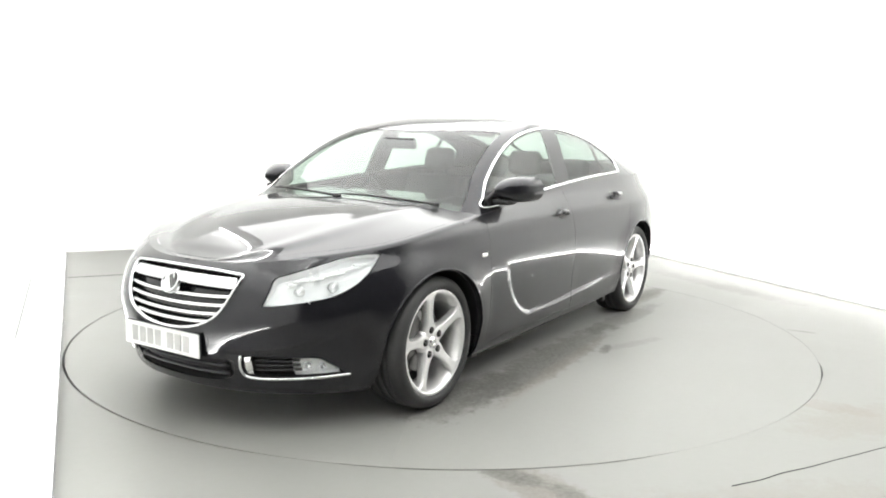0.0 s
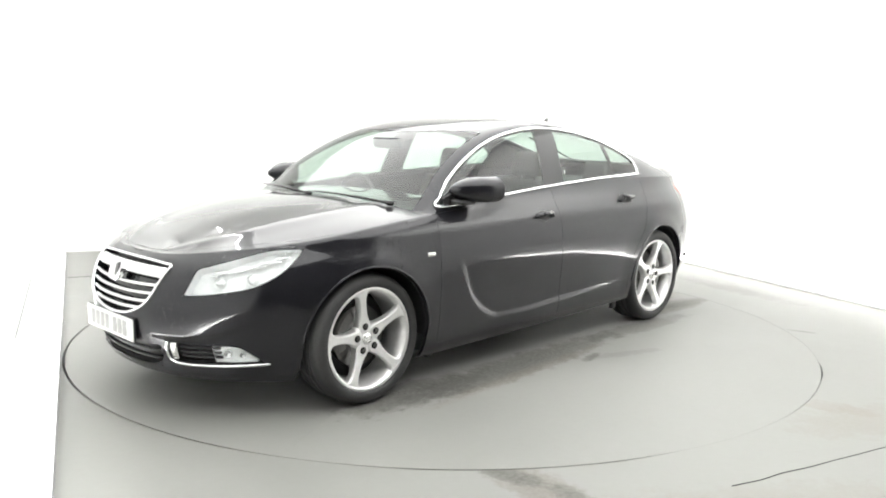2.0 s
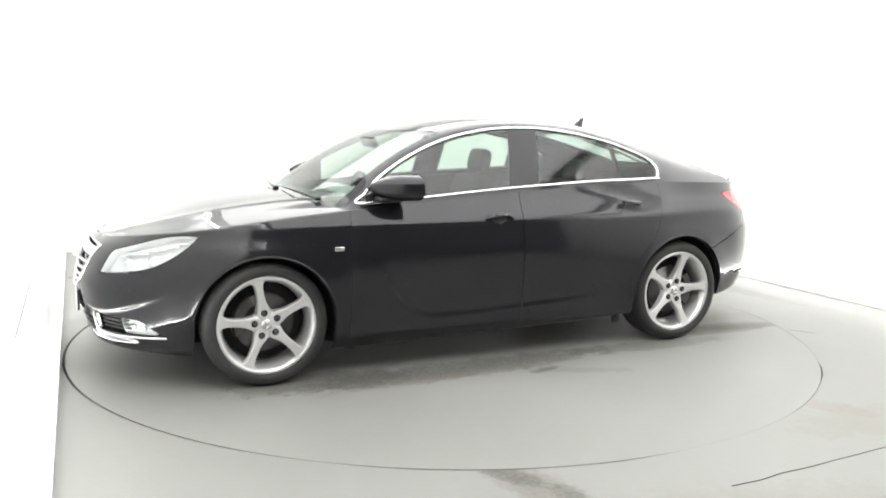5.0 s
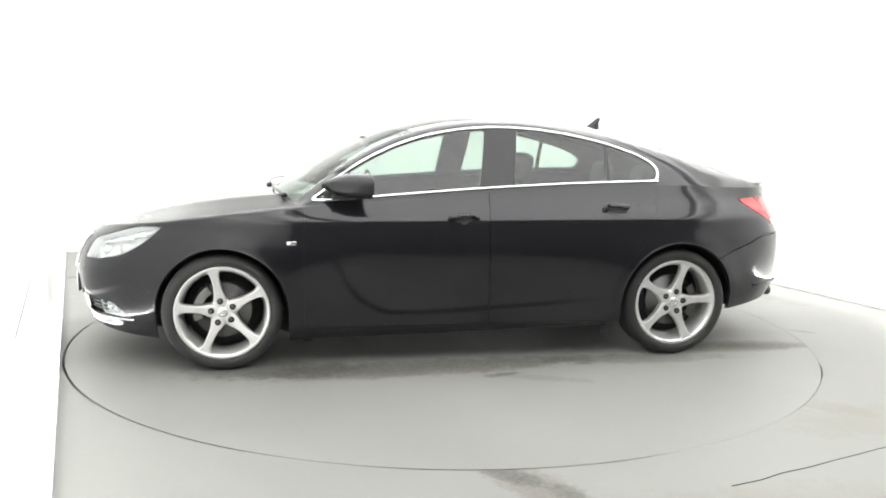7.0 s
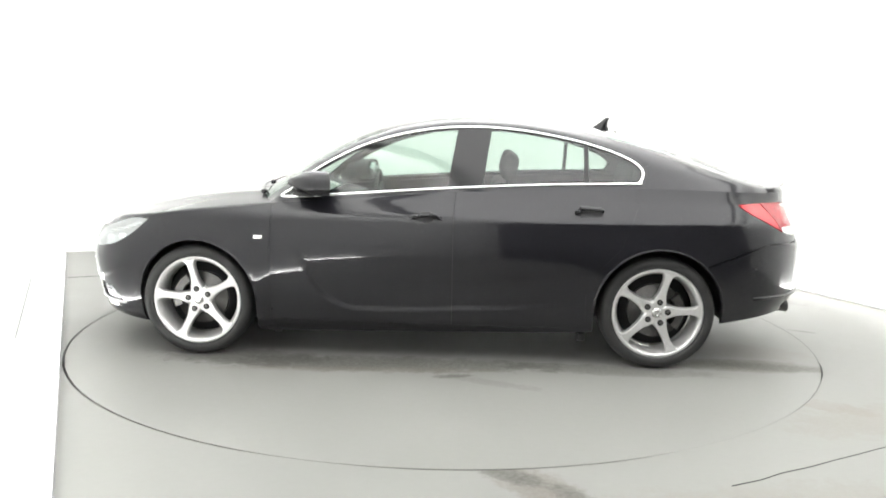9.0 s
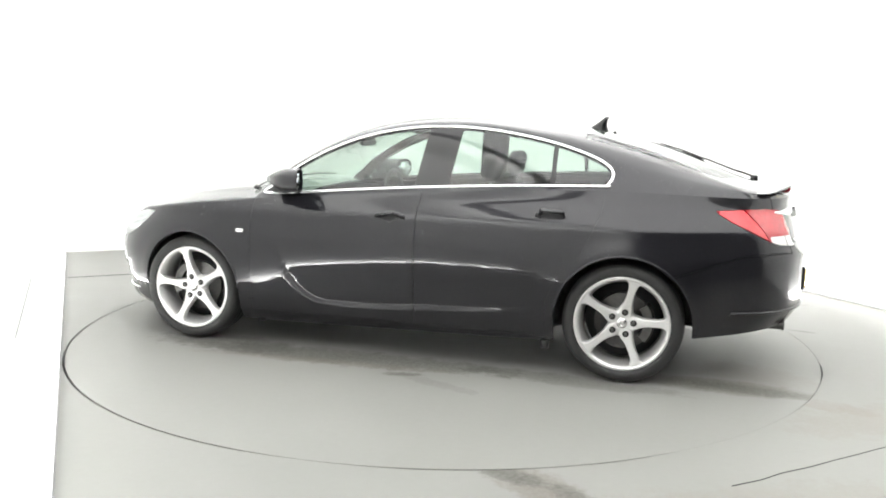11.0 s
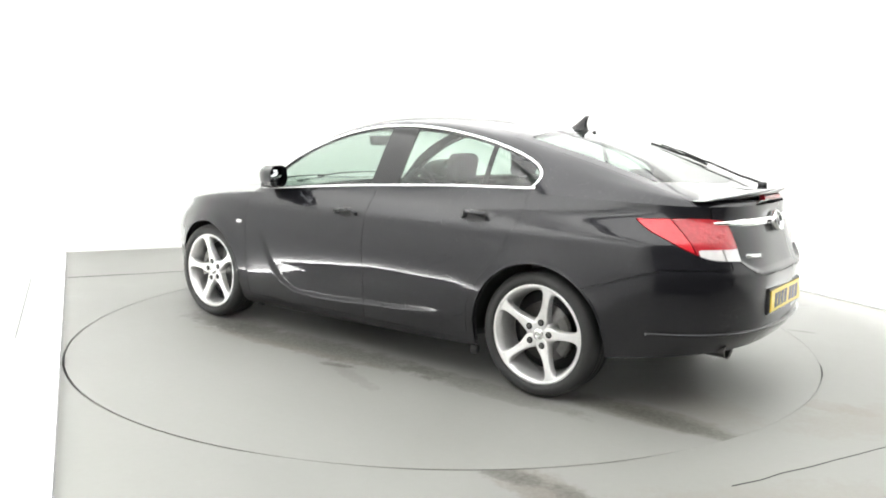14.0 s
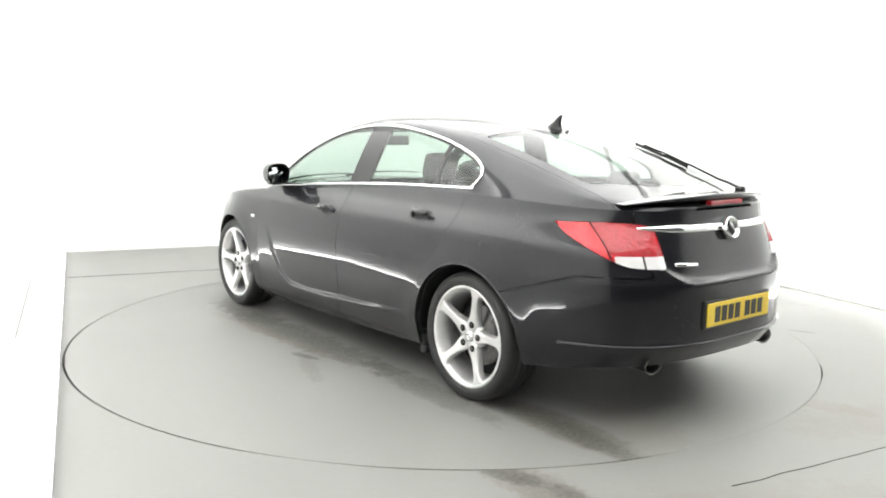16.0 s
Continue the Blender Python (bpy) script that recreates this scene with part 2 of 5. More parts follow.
def inside(poly, a, b):
    """Signed distance of the points (a, b) to a closed outline: positive inside."""
    p = np.asarray(poly, float)
    q = np.roll(p, -1, 0)
    pt = np.stack([a, b], -1)
    best, odd = np.full(len(pt), 9.0), np.zeros(len(pt), bool)
    for (x0, y0), (x1, y1) in zip(p, q):
        e = np.array([x1 - x0, y1 - y0])
        w = pt - [x0, y0]
        h = np.clip((w @ e) / max(e @ e, 1e-12), 0, 1)
        best = np.minimum(best, np.hypot(*(w - h[:, None] * e).T))
        if y0 != y1:
            cross = ((y0 > b) != (y1 > b)) & (a < x0 + (b - y0) * (x1 - x0) / (y1 - y0))
            odd ^= cross
    return np.where(odd, best, -best)


def cut(vf, field):
    """Splits a triangle mesh along field = 0 into the parts where the field is positive and negative."""
    v, f = vf
    if len(f) == 0:
        return vf, vf
    d = field(v)
    d = np.where(np.abs(d) < 1e-6, 1e-6, d)
    s = d > 0
    k = s[f].sum(1)
    pos, neg, mixed = list(map(tuple, f[k == 3])), list(map(tuple, f[k == 0])), f[(k == 1) | (k == 2)]
    verts, made = list(v), {}

    def mid(i, j):
        key = (min(i, j), max(i, j))
        if key not in made:
            t = d[i] / (d[i] - d[j])
            made[key] = len(verts)
            verts.append(v[i] + t * (v[j] - v[i]))
        return made[key]
    for tri in mixed:
        flags = [s[i] for i in tri]
        lone = flags.index(True) if sum(flags) == 1 else flags.index(False)
        a, b, c = (int(tri[(lone + k_) % 3]) for k_ in range(3))
        ab, ac = mid(a, b), mid(a, c)
        one, two = ([(a, ab, ac)], [(ab, b, c), (ab, c, ac)])
        (pos if s[a] else neg).extend(one)
        (neg if s[a] else pos).extend(two)
    verts = np.array(verts)

    def slim(faces):
        if not faces:
            return np.zeros((0, 3)), np.zeros((0, 3), int)
        fa = np.array(faces)
        u, inv = np.unique(fa, return_inverse=True)
        return verts[u], inv.reshape(fa.shape)
    return slim(pos), slim(neg)


def grid_mesh(rows):
    """Triangles of a grid of points rows[i][j]."""
    p = np.asarray(rows, float)
    n, m = p.shape[:2]
    i, j = np.meshgrid(np.arange(n - 1), np.arange(m - 1), indexing="ij")
    a = (i * m + j).ravel()
    return p.reshape(-1, 3), np.concatenate([np.stack([a, a + m, a + m + 1], -1), np.stack([a, a + m + 1, a + 1], -1)])


def mirrored(vf):
    v, f = vf
    return v * [1, -1, 1], f[:, ::-1]


def both(vf):
    """A half and its mirror image as one."""
    v, f = vf
    w, h = mirrored(vf)
    return np.concatenate([v, w]), np.concatenate([f, h + len(v)])


def joined(*many):
    vs, fs, n = [], [], 0
    for v, f in many:
        vs.append(v), fs.append(f + n)
        n += len(v)
    return np.concatenate(vs), np.concatenate(fs)


def panel(name, vf, material, parent, label="", fold=0.012, lift=0.0):
    """A sheet-metal panel or pane from triangles, with its edges folded inwards."""
    bm = bmesh.new()
    vs = [bm.verts.new(p) for p in vf[0]]
    for tri in vf[1]:
        try:
            bm.faces.new([vs[i] for i in tri])
        except ValueError:
            pass
    bmesh.ops.remove_doubles(bm, verts=bm.verts, dist=0.0006)
    bmesh.ops.dissolve_degenerate(bm, edges=bm.edges, dist=0.0002)
    bm.normal_update()
    if lift:
        for vtx in bm.verts:
            vtx.co += vtx.normal * lift
    if fold:
        edges = [e for e in bm.edges if e.is_boundary]
        at = {}
        for e in edges:
            for vtx in e.verts:
                if vtx not in at:
                    at[vtx] = (bm.verts.new(vtx.co), bm.verts.new(vtx.co - vtx.normal * fold))
        for e in edges:
            a, b = e.link_loops[0].vert, e.link_loops[0].link_loop_next.vert
            bm.faces.new((at[b][0], at[a][0], at[a][1], at[b][1]))
    return part(name, bm, material, parent, label)


# ---- the studio ----
def wall(name, a, b, thick, high, material, label):
    """A straight wall from a to b (room places), its face on the line, its body to the right of it."""
    a, b = room(*a), room(*b)
    d = (b - a).normalized()
    n = Vector((d.y, -d.x, 0))
    bm = bmesh.new()
    rows = [[bm.verts.new(p + n * o + Vector((0, 0, z))) for z in (0.0, high)] for p, o in ((a, 0), (b, 0), (b, thick), (a, thick))]
    for i in range(4):
        r0, r1 = rows[i], rows[(i + 1) % 4]
        bm.faces.new((r0[0], r0[1], r1[1], r1[0]))
    bm.faces.new([r[1] for r in rows])
    bm.faces.new([r[0] for r in rows][::-1])
    ob = part(name, bm, material, None, "", smooth=False)
    return tagged(ob, label, "wall", kind="structure")


def cove(name, u, v, du, dv, radius, high):
    """A curved fillet that rounds an upright corner of the room; du, dv: the way into the room."""
    bm = bmesh.new()
    rows = []
    for k in range(25):
        a = k / 24 * math.pi / 2
        p = room(u + du * radius * (1 - math.sin(a)), v + dv * radius * (1 - math.cos(a)))
        rows.append([bm.verts.new(p + Vector((0, 0, z))) for z in (0.0, high)])
    for r0, r1 in zip(rows, rows[1:]):
        bm.faces.new((r0[0], r0[1], r1[1], r1[0]))
    ob = part(name, bm, wall_paint, None)
    return tagged(ob, "white painted curved corner between studio walls", "wall", kind="structure")


wall("wall_west", (U0, V0), (U0, V1), -0.15, HIGH, wall_paint, "bright white painted studio wall close beside the turntable")
wall("wall_east", (U1, V0), (U1, V1), 0.15, HIGH, wall_paint, "bright white painted studio wall")
wall("wall_north", (U0 - 0.15, V1), (U1 + 0.15, V1), -0.15, HIGH, wall_paint, "bright white painted back wall of the studio")
wall("wall_south", (U0 - 0.15, V0), (U1 + 0.15, V0), 0.15, HIGH, shutter_grey, "dark grey closed entrance wall")
cove("wall_corner_east", U1 - 0.002, V1 - 0.002, -1, -1, 0.9, HIGH)

TABLE_R = 2.434
A_ROOM = radians(ROOM)


def build_floor():
    """The fixed floor, with a round opening for the turntable, and a lower pit under it."""
    bm = bmesh.new()
    n = 288
    # the gap round the turntable, open in places and packed with dust elsewhere (degrees, metres)
    gap = [(0, 0.001), (140, 0.001), (156, 0.008), (205, 0.013), (248, 0.012), (255, 0.004), (262, 0.007), (268, 0.013), (288, 0.010), (296, 0.0012),
           (314, 0.001), (320, 0.0035), (332, 0.004), (337, 0.009), (343, 0.001), (360, 0.001)]
    inner = []
    for k in range(n):
        wide = TABLE_R + float(np.interp(360 * k / n, [g_[0] for g_ in gap], [g_[1] for g_ in gap]))
        inner.append(Vector((wide * math.cos(2 * math.pi * k / n), wide * math.sin(2 * math.pi * k / n), 0)))
    outer = []
    for p in inner:
        a = math.atan2(p.y, p.x) - A_ROOM
        c, s = math.cos(a), math.sin(a)
        reach = min((U1 if c > 0 else U0) / c if abs(c) > 1e-6 else 99, (V1 if s > 0 else V0) / s if abs(s) > 1e-6 else 99)
        outer.append(room(c * reach, s * reach))
    ri, ro = [bm.verts.new(p) for p in inner], [bm.verts.new(p) for p in outer]
    low = [bm.verts.new(p - Vector((0, 0, 0.06))) for p in inner]
    for k in range(n):
        j = (k + 1) % n
        bm.faces.new((ri[k], ro[k], ro[j], ri[j]))
        bm.faces.new((low[k], ri[k], ri[j], low[j]))
    for cu, cv in ((U0, V0), (U0, V1), (U1, V0), (U1, V1)):
        a = room(cu, cv)
        js = sorted(range(n), key=lambda i: (outer[i] - a).length)[:2]
        bm.faces.new((bm.verts.new(a), ro[js[0]], ro[js[1]]))
    bmesh.ops.recalc_face_normals(bm, faces=bm.faces)
    ob = part("floor", bm, floor_paint, None, smooth=False)
    tagged(ob, "pale grey painted concrete floor with scuffs and stains", "floor", kind="structure")
    bm = bmesh.new()
    bmesh.ops.create_circle(bm, cap_ends=True, radius=TABLE_R + 0.3, segments=96, matrix=Matrix.Translation((0, 0, -0.06)))
    tagged(part("floor_pit", bm, pit_black, None, smooth=False), "dark pit below the turntable", "pit", kind="structure")


build_floor()


def floor_joint(name, a, b, wide, label):
    """A dark sealed joint between floor slabs, standing a little proud."""
    a, b = Vector((*a, 0.0)), Vector((*b, 0.0))
    bm = bmesh.new()
    path = [a.lerp(b, k / 12) + Vector((0.006 * math.sin(k * 2.1), 0.004 * math.cos(k * 3.3), 0.001)) for k in range(13)]
    sweep(bm, path, Vector((0, 0, 1)), wide, 0.004)
    tagged(part(name, bm, shutter_grey, None), label, "floor joint", kind="structure")


floor_joint("floor_joint_front", (1.16, -2.55), (2.75, -1.72), 0.003, "dark joint between floor slabs")
ju = [room(-2.43, 2.74), room(0.2, 2.74)]
floor_joint("floor_joint_back", ju[0][:2], ju[1][:2], 0.004, "thin joint across the floor")


def wall_joint():
    """A short open seam in the wall beside the camera."""
    bm = bmesh.new()
    box(bm, (0.0012, 0.9, 0.0016), Matrix.Translation(room(U0 + 0.001, -2.27, 0.818)) @ pose(0, 0, 0, 0, 0, ROOM))
    tagged(part("wall_joint", bm, pit_black, None, smooth=False), "thin dark seam in the white wall", "seam", kind="structure")


wall_joint()


def build_ceiling():
    bm = bmesh.new()
    box(bm, (U1 - U0 + 0.4, V1 - V0 + 0.4, 0.12), Matrix.Translation(room((U0 + U1) / 2, (V0 + V1) / 2, HIGH + 0.06)) @ pose(0, 0, 0, 0, 0, ROOM))
    tagged(part("ceiling", bm, ceiling_paint, None, smooth=False), "white painted studio ceiling", "ceiling", kind="structure")


build_ceiling()


def build_ceiling_lamp(u, v, wu, wv):
    lamp = tagged(new("ceiling_lamp"), "wide faintly glowing white panel under the studio ceiling", "lamp")
    bm = bmesh.new()
    for sx, sy, x, y in ((wu, 0.06, 0, wv / 2 + 0.03), (wu, 0.06, 0, -wv / 2 - 0.03), (0.06, wv + 0.12, wu / 2 + 0.03, 0), (0.06, wv + 0.12, -wu / 2 - 0.03, 0)):
        box(bm, (sx, sy, 0.11), pose(x, y, -0.055), 0.006)
    part("frame", bm, lamp_frame, lamp, "", smooth=False)
    bm = bmesh.new()
    box(bm, (wu, wv, 0.02), pose(0, 0, -0.05), 0.004)
    part("diffuser", bm, lamp_white, lamp, "glowing white diffuser", smooth=False)
    lamp.matrix_basis = Matrix.Translation(room(u, v, HIGH)) @ pose(0, 0, 0, 0, 0, ROOM)


build_ceiling_lamp(*PANEL[:4])


def build_foot_fill(u, v, long):
    """The pale housing made up for an added fill light at a wall's foot."""
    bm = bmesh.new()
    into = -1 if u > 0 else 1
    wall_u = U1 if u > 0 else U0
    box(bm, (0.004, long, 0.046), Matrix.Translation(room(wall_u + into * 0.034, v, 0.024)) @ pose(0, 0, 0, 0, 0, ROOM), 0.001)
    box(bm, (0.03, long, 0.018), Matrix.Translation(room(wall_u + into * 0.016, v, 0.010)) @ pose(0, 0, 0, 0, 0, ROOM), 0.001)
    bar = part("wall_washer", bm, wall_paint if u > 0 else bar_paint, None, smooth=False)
    tagged(bar, "slim white housing of an added fill light along the wall foot" if u > 0 else "slim pale grey housing of an added fill light along the wall foot", "lamp", "wall light bars")


for bar_args in FOOT_FILLS:
    build_foot_fill(*bar_args[:3])


def build_ceiling_fill(u, v, long, turn, tip):
    """The housing of an added, unseen fill light that hangs under the ceiling and faces the wall."""
    into = 1 if tip > 0 else -1
    m = Matrix.Translation(room(u, v, HIGH - 0.11)) @ pose(0, 0, 0, 0, 0, ROOM + turn)
    bm = bmesh.new()
    box(bm, (long, 0.02, 0.22), m @ pose(0, -into * 0.12, 0), 0.004)
    box(bm, (long, 0.14, 0.02), m @ pose(0, -into * 0.05, 0.09), 0.004)
    tagged(part("wall_washer", bm, lamp_frame, None, smooth=False), "unseen added fill light bar under the ceiling facing the wall", "lamp", "wall light bars")


for bar_args in CEILING_FILLS:
    build_ceiling_fill(*bar_args[:5])


# ---- the turntable ----
OFF = Vector((0.070, 0.0264, 0.0))    # the car's middle on the turntable, in the car's own directions


def build_turntable():
    table = tagged(new("turntable"), "round pale grey turntable let into the studio floor, with tyre marks", "turntable")
    joint = math.atan2(1.146, 2.145)
    for side in (0, 1):
        bm = bmesh.new()
        n, rows = 144, []
        gap = 0.0003
        nrm = Vector((-math.sin(joint), math.cos(joint), 0)) * (gap if side == 0 else -gap)
        rim = []
        for k in range(n + 1):
            a = joint + side * math.pi + math.pi * k / n
            rim.append(Vector((TABLE_R * math.cos(a), TABLE_R * math.sin(a), 0)) + nrm)
        top, edge, low = [bm.verts.new(p) for p in rim], [bm.verts.new(p * (1 - 0.0015 / TABLE_R)) for p in rim], [bm.verts.new(p - Vector((0, 0, 0.03))) for p in rim]
        for v_ in top:
            v_.co.z = -0.0008
        bm.faces.new(edge)
        for k in range(n):
            bm.faces.new((edge[k], top[k], top[k + 1], edge[k + 1]))
            bm.faces.new((top[k], low[k], low[k + 1], top[k + 1]))
        bm.faces.new((edge[0], edge[n], low[n], low[0]))
        bmesh.ops.recalc_face_normals(bm, faces=bm.faces)
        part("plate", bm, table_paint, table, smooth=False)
    return table


turntable = build_turntable()

# ---- the car: its form (x forwards, y to its left, z up) ----
car = tagged(new("car"), "black five-door saloon car with chrome window trim parked on the turntable", "car")
XM = 0.9
wide_z = spline([(0.12, 0.79), (0.2, 0.865), (0.3, 0.897), (0.45, 0.912), (0.6, 0.918), (0.7, 0.913), (0.8, 0.898), (0.86, 0.884), (0.92, 0.85), (0.98, 0.812), (1.08, 0.765)])
nose_z = spline([(0.15, 2.16), (0.2, 2.21), (0.3, 2.255), (0.42, 2.275), (0.52, 2.285), (0.6, 2.27), (0.68, 2.235), (0.74, 2.18), (0.8, 2.1), (0.95, 2.0)])
tail_z = spline([(0.2, -2.2), (0.34, -2.3), (0.42, -2.345), (0.5, -2.35), (0.6, -2.35), (0.7, -2.35), (0.76, -2.33), (0.82, -2.31), (0.9, -2.275), (0.98, -2.25), (1.06, -2.255)])
low_x = spline([(2.28, 0.2), (2.0, 0.185), (1.7, 0.165), (1.0, 0.165), (0.0, 0.185), (-0.95, 0.215), (-1.65, 0.27), (-2.0, 0.305), (-2.35, 0.345)])
top_x = spline([(2.3, 0.745), (2.15, 0.765), (2.0, 0.795), (1.69, 0.838), (1.3, 0.893), (0.9, 0.932), (0.57, 0.957), (0.23, 0.983), (-0.1, 1.007), (-0.43, 1.026), (-0.76, 1.042), (-1.25, 1.055), (-1.6, 1.05), (-2.0, 1.035), (-2.3, 1.03)])
crown_x = spline([(2.25, 0.73), (2.17, 0.752), (2.08, 0.785), (2.0, 0.818), (1.815, 0.88), (1.62, 0.928), (1.43, 0.962), (1.236, 0.984), (1.0, 0.998), (0.6, 1.0)])
roof_x = spline([(1.12, 0.965), (1.0, 1.036), (0.85, 1.125), (0.658, 1.236), (0.467, 1.333), (0.277, 1.402), (0.087, 1.443), (-0.104, 1.463), (-0.294, 1.468), (-0.485, 1.463), (-0.677, 1.449), (-0.869, 1.427), (-1.062, 1.4), (-1.255, 1.36), (-1.45, 1.31), (-1.646, 1.247), (-1.845, 1.17), (-2.043, 1.1), (-2.15, 1.072), (-2.24, 1.055)])
rail_x = spline([(1.12, 0.79), (1.0, 0.885), (0.9, 0.968), (0.84, 1.018), (0.742, 1.104), (0.574, 1.213), (0.408, 1.295), (0.241, 1.353), (0.075, 1.39), (-0.09, 1.413), (-0.257, 1.42), (-0.424, 1.417), (-0.591, 1.402), (-0.759, 1.376), (-0.928, 1.342), (-1.098, 1.298), (-1.3, 1.243), (-1.5, 1.19), (-1.75, 1.125), (-2.0, 1.068), (-2.24, 1.045)])
rail_y = spline([(1.12, 0.8), (1.0, 0.785), (0.9, 0.77), (0.742, 0.715), (0.574, 0.672), (0.3, 0.625), (0.0, 0.602), (-0.4, 0.592), (-0.8, 0.588), (-1.2, 0.592), (-1.6, 0.605), (-2.0, 0.6), (-2.24, 0.5)])


blade_path = smooth_path([(0.80, 0.72), (0.74, 0.635), (0.652, 0.461), (0.519, 0.35), (0.344, 0.315), (-0.228, 0.334), (-0.95, 0.38)], 8)


def blade(x, z):
    """How far the door's lower scoop is pressed in at (x, z) of the flank."""
    poly = np.concatenate([blade_path, [(-0.95, 0.72)]])
    d = inside(poly, x, z)
    k = np.clip(d / 0.014 + 0.3, 0, 1)
    k = k * k * (3 - 2 * k)
    fade = np.clip((0.70 - z) / 0.22, 0, 1) * np.clip((x + 0.95) / 0.7, 0, 1)
    return 0.011 * k * fade


bumper_line = spline([(0.28, 0.415), (0.34, 0.41), (0.45, 0.408), (0.56, 0.425), (0.66, 0.458), (0.76, 0.51), (0.84, 0.55)])


def skirt_point(s, v):
    """The body's lower skin: s runs from the nose's middle round the flank to the tail's middle, v from the sill up."""
    s, v = np.broadcast_arrays(np.asarray(s, float), np.asarray(v, float))
    phi_f = np.clip(s / 0.4, 0, 1) * np.pi / 2
    phi_r = np.clip((1 - s) / 0.4, 0, 1) * np.pi / 2
    mid = XM + (-2 * XM) * np.clip((s - 0.4) / 0.2, 0, 1)
    nf, mf, nr, mr = 2.4, 3.0, 2.95, 3.4

    def at(z):
        wz = wide_z(z)
        xf = XM + (nose_z(z) - XM) * np.cos(phi_f) ** (2 / mf)
        yf = wz * np.sin(phi_f) ** (2 / nf)
        xr = -XM + (tail_z(z) + XM) * np.clip(np.cos(phi_r), 0, 1) ** (2 / mr)
        yr = wz * np.sin(phi_r) ** (2 / nr)
        x = np.where(s < 0.4, xf, np.where(s > 0.6, xr, mid))
        y = np.where(s < 0.4, yf, np.where(s > 0.6, yr, wz))
        return x, y
    x, _ = at(np.full(s.shape, 0.6))
    for _i in range(3):
        z = low_x(x) + v * (top_x(x) - low_x(x))
        x, y = at(z)
    # flared arches, pressed-in doors
    for cx, r in ((1.3685, 0.37), (-1.3685, 0.38)):
        d = np.hypot(x - cx, z - 0.335) - r
        y = y + 0.012 * np.exp(-(np.maximum(d, 0) / 0.07) ** 2) * (np.abs(y) > 0.5) * np.clip((z - 0.2) / 0.2, 0, 1)
    # the front bumper steps back below a line outside the plate's field
    ay = np.abs(y)
    line = bumper_line(ay)
    ease = lambda q: np.clip(q, 0, 1) ** 2 * (3 - 2 * np.clip(q, 0, 1))
    step = 0.014 * ease((line - z) / 0.035) * ease((ay - 0.295) / 0.02) * ease((0.82 - ay) / 0.24) * ease((z - 0.21) / 0.05) * (x > 1.2)
    x, y = x - 0.8 * step, y - 0.45 * step
    # the tailgate lies back above the rear bumper's ledge
    ledge = 0.708 + 0.12 * np.clip((ay - 0.3) / 0.22, 0, 1) ** 2
    x = x + 0.02 * ease((z - ledge) / 0.016) * ease((0.50 - ay) / 0.05) * ease((0.95 - z) / 0.16) * (x < -1.8)
    y = y - np.where(y > 0.7, blade(x.ravel(), z.ravel()).reshape(x.shape), 0)
    return np.stack([x, y, z], -1)


S_ROWS = np.concatenate([np.linspace(0, 0.4, 96, endpoint=False), np.linspace(0.4, 0.6, 110, endpoint=False), np.linspace(0.6, 1, 96)])
V_ROWS = np.linspace(0, 1, 64)
skirt_grid = skirt_point(S_ROWS[:, None], V_ROWS[None, :])
edge_line = skirt_grid[:, -1]
_o = np.argsort(edge_line[:, 0])
edge_y = lambda x: np.interp(x, edge_line[_o, 0], edge_line[_o, 1])
edge_z = lambda x: np.interp(x, edge_line[_o, 0], edge_line[_o, 2])
XF, XR = edge_line[0, 0], edge_line[-1, 0]

# the bonnet: from the wing's edge over to the middle
w_rows = np.linspace(1, 0, 40)
sel = [k for k in range(len(S_ROWS)) if edge_line[k, 0] > 0.62]
bonnet_rows = []
for k in sel:
    x, y, z = edge_line[k]
    c = max(float(crown_x(x)), z) if k else z
    row = [(x, y * w, z + (c - z) * (1 - w ** 2.3) + 0.006 * math.exp(-((w - 0.62) / 0.09) ** 2) * min(1, k / 30)) for w in w_rows]
    bonnet_rows.append(row)
top_deck = grid_mesh(bonnet_rows)
skirt = grid_mesh(skirt_grid)


def bspline(ctrl, n):
    """Clamped quadratic B-spline of the control points."""
    c = np.asarray(ctrl, float)
    k = len(c)
    knots = np.concatenate([[0, 0, 0], np.arange(1, k - 2), [k - 2] * 3]).astype(float)
    t = np.linspace(0, k - 2 - 1e-9, n)
    out = []
    for tt in t:
        i = int(tt) + 2
        d = [c[j + i - 2].copy() for j in range(3)]
        for r in range(1, 3):
            for j in range(2, r - 1, -1):
                q = j + i - 2
                a = (tt - knots[q]) / (knots[q + 3 - r] - knots[q])
                d[j] = (1 - a) * d[j - 1] + a * d[j]
        out.append(d[2])
    return np.array(out)


cabin_rows = []
CABIN_X = np.concatenate([np.linspace(1.12, 0.2, 70, endpoint=False), np.linspace(0.2, -1.3, 70, endpoint=False), np.linspace(-1.3, XR + 0.012, 60)])
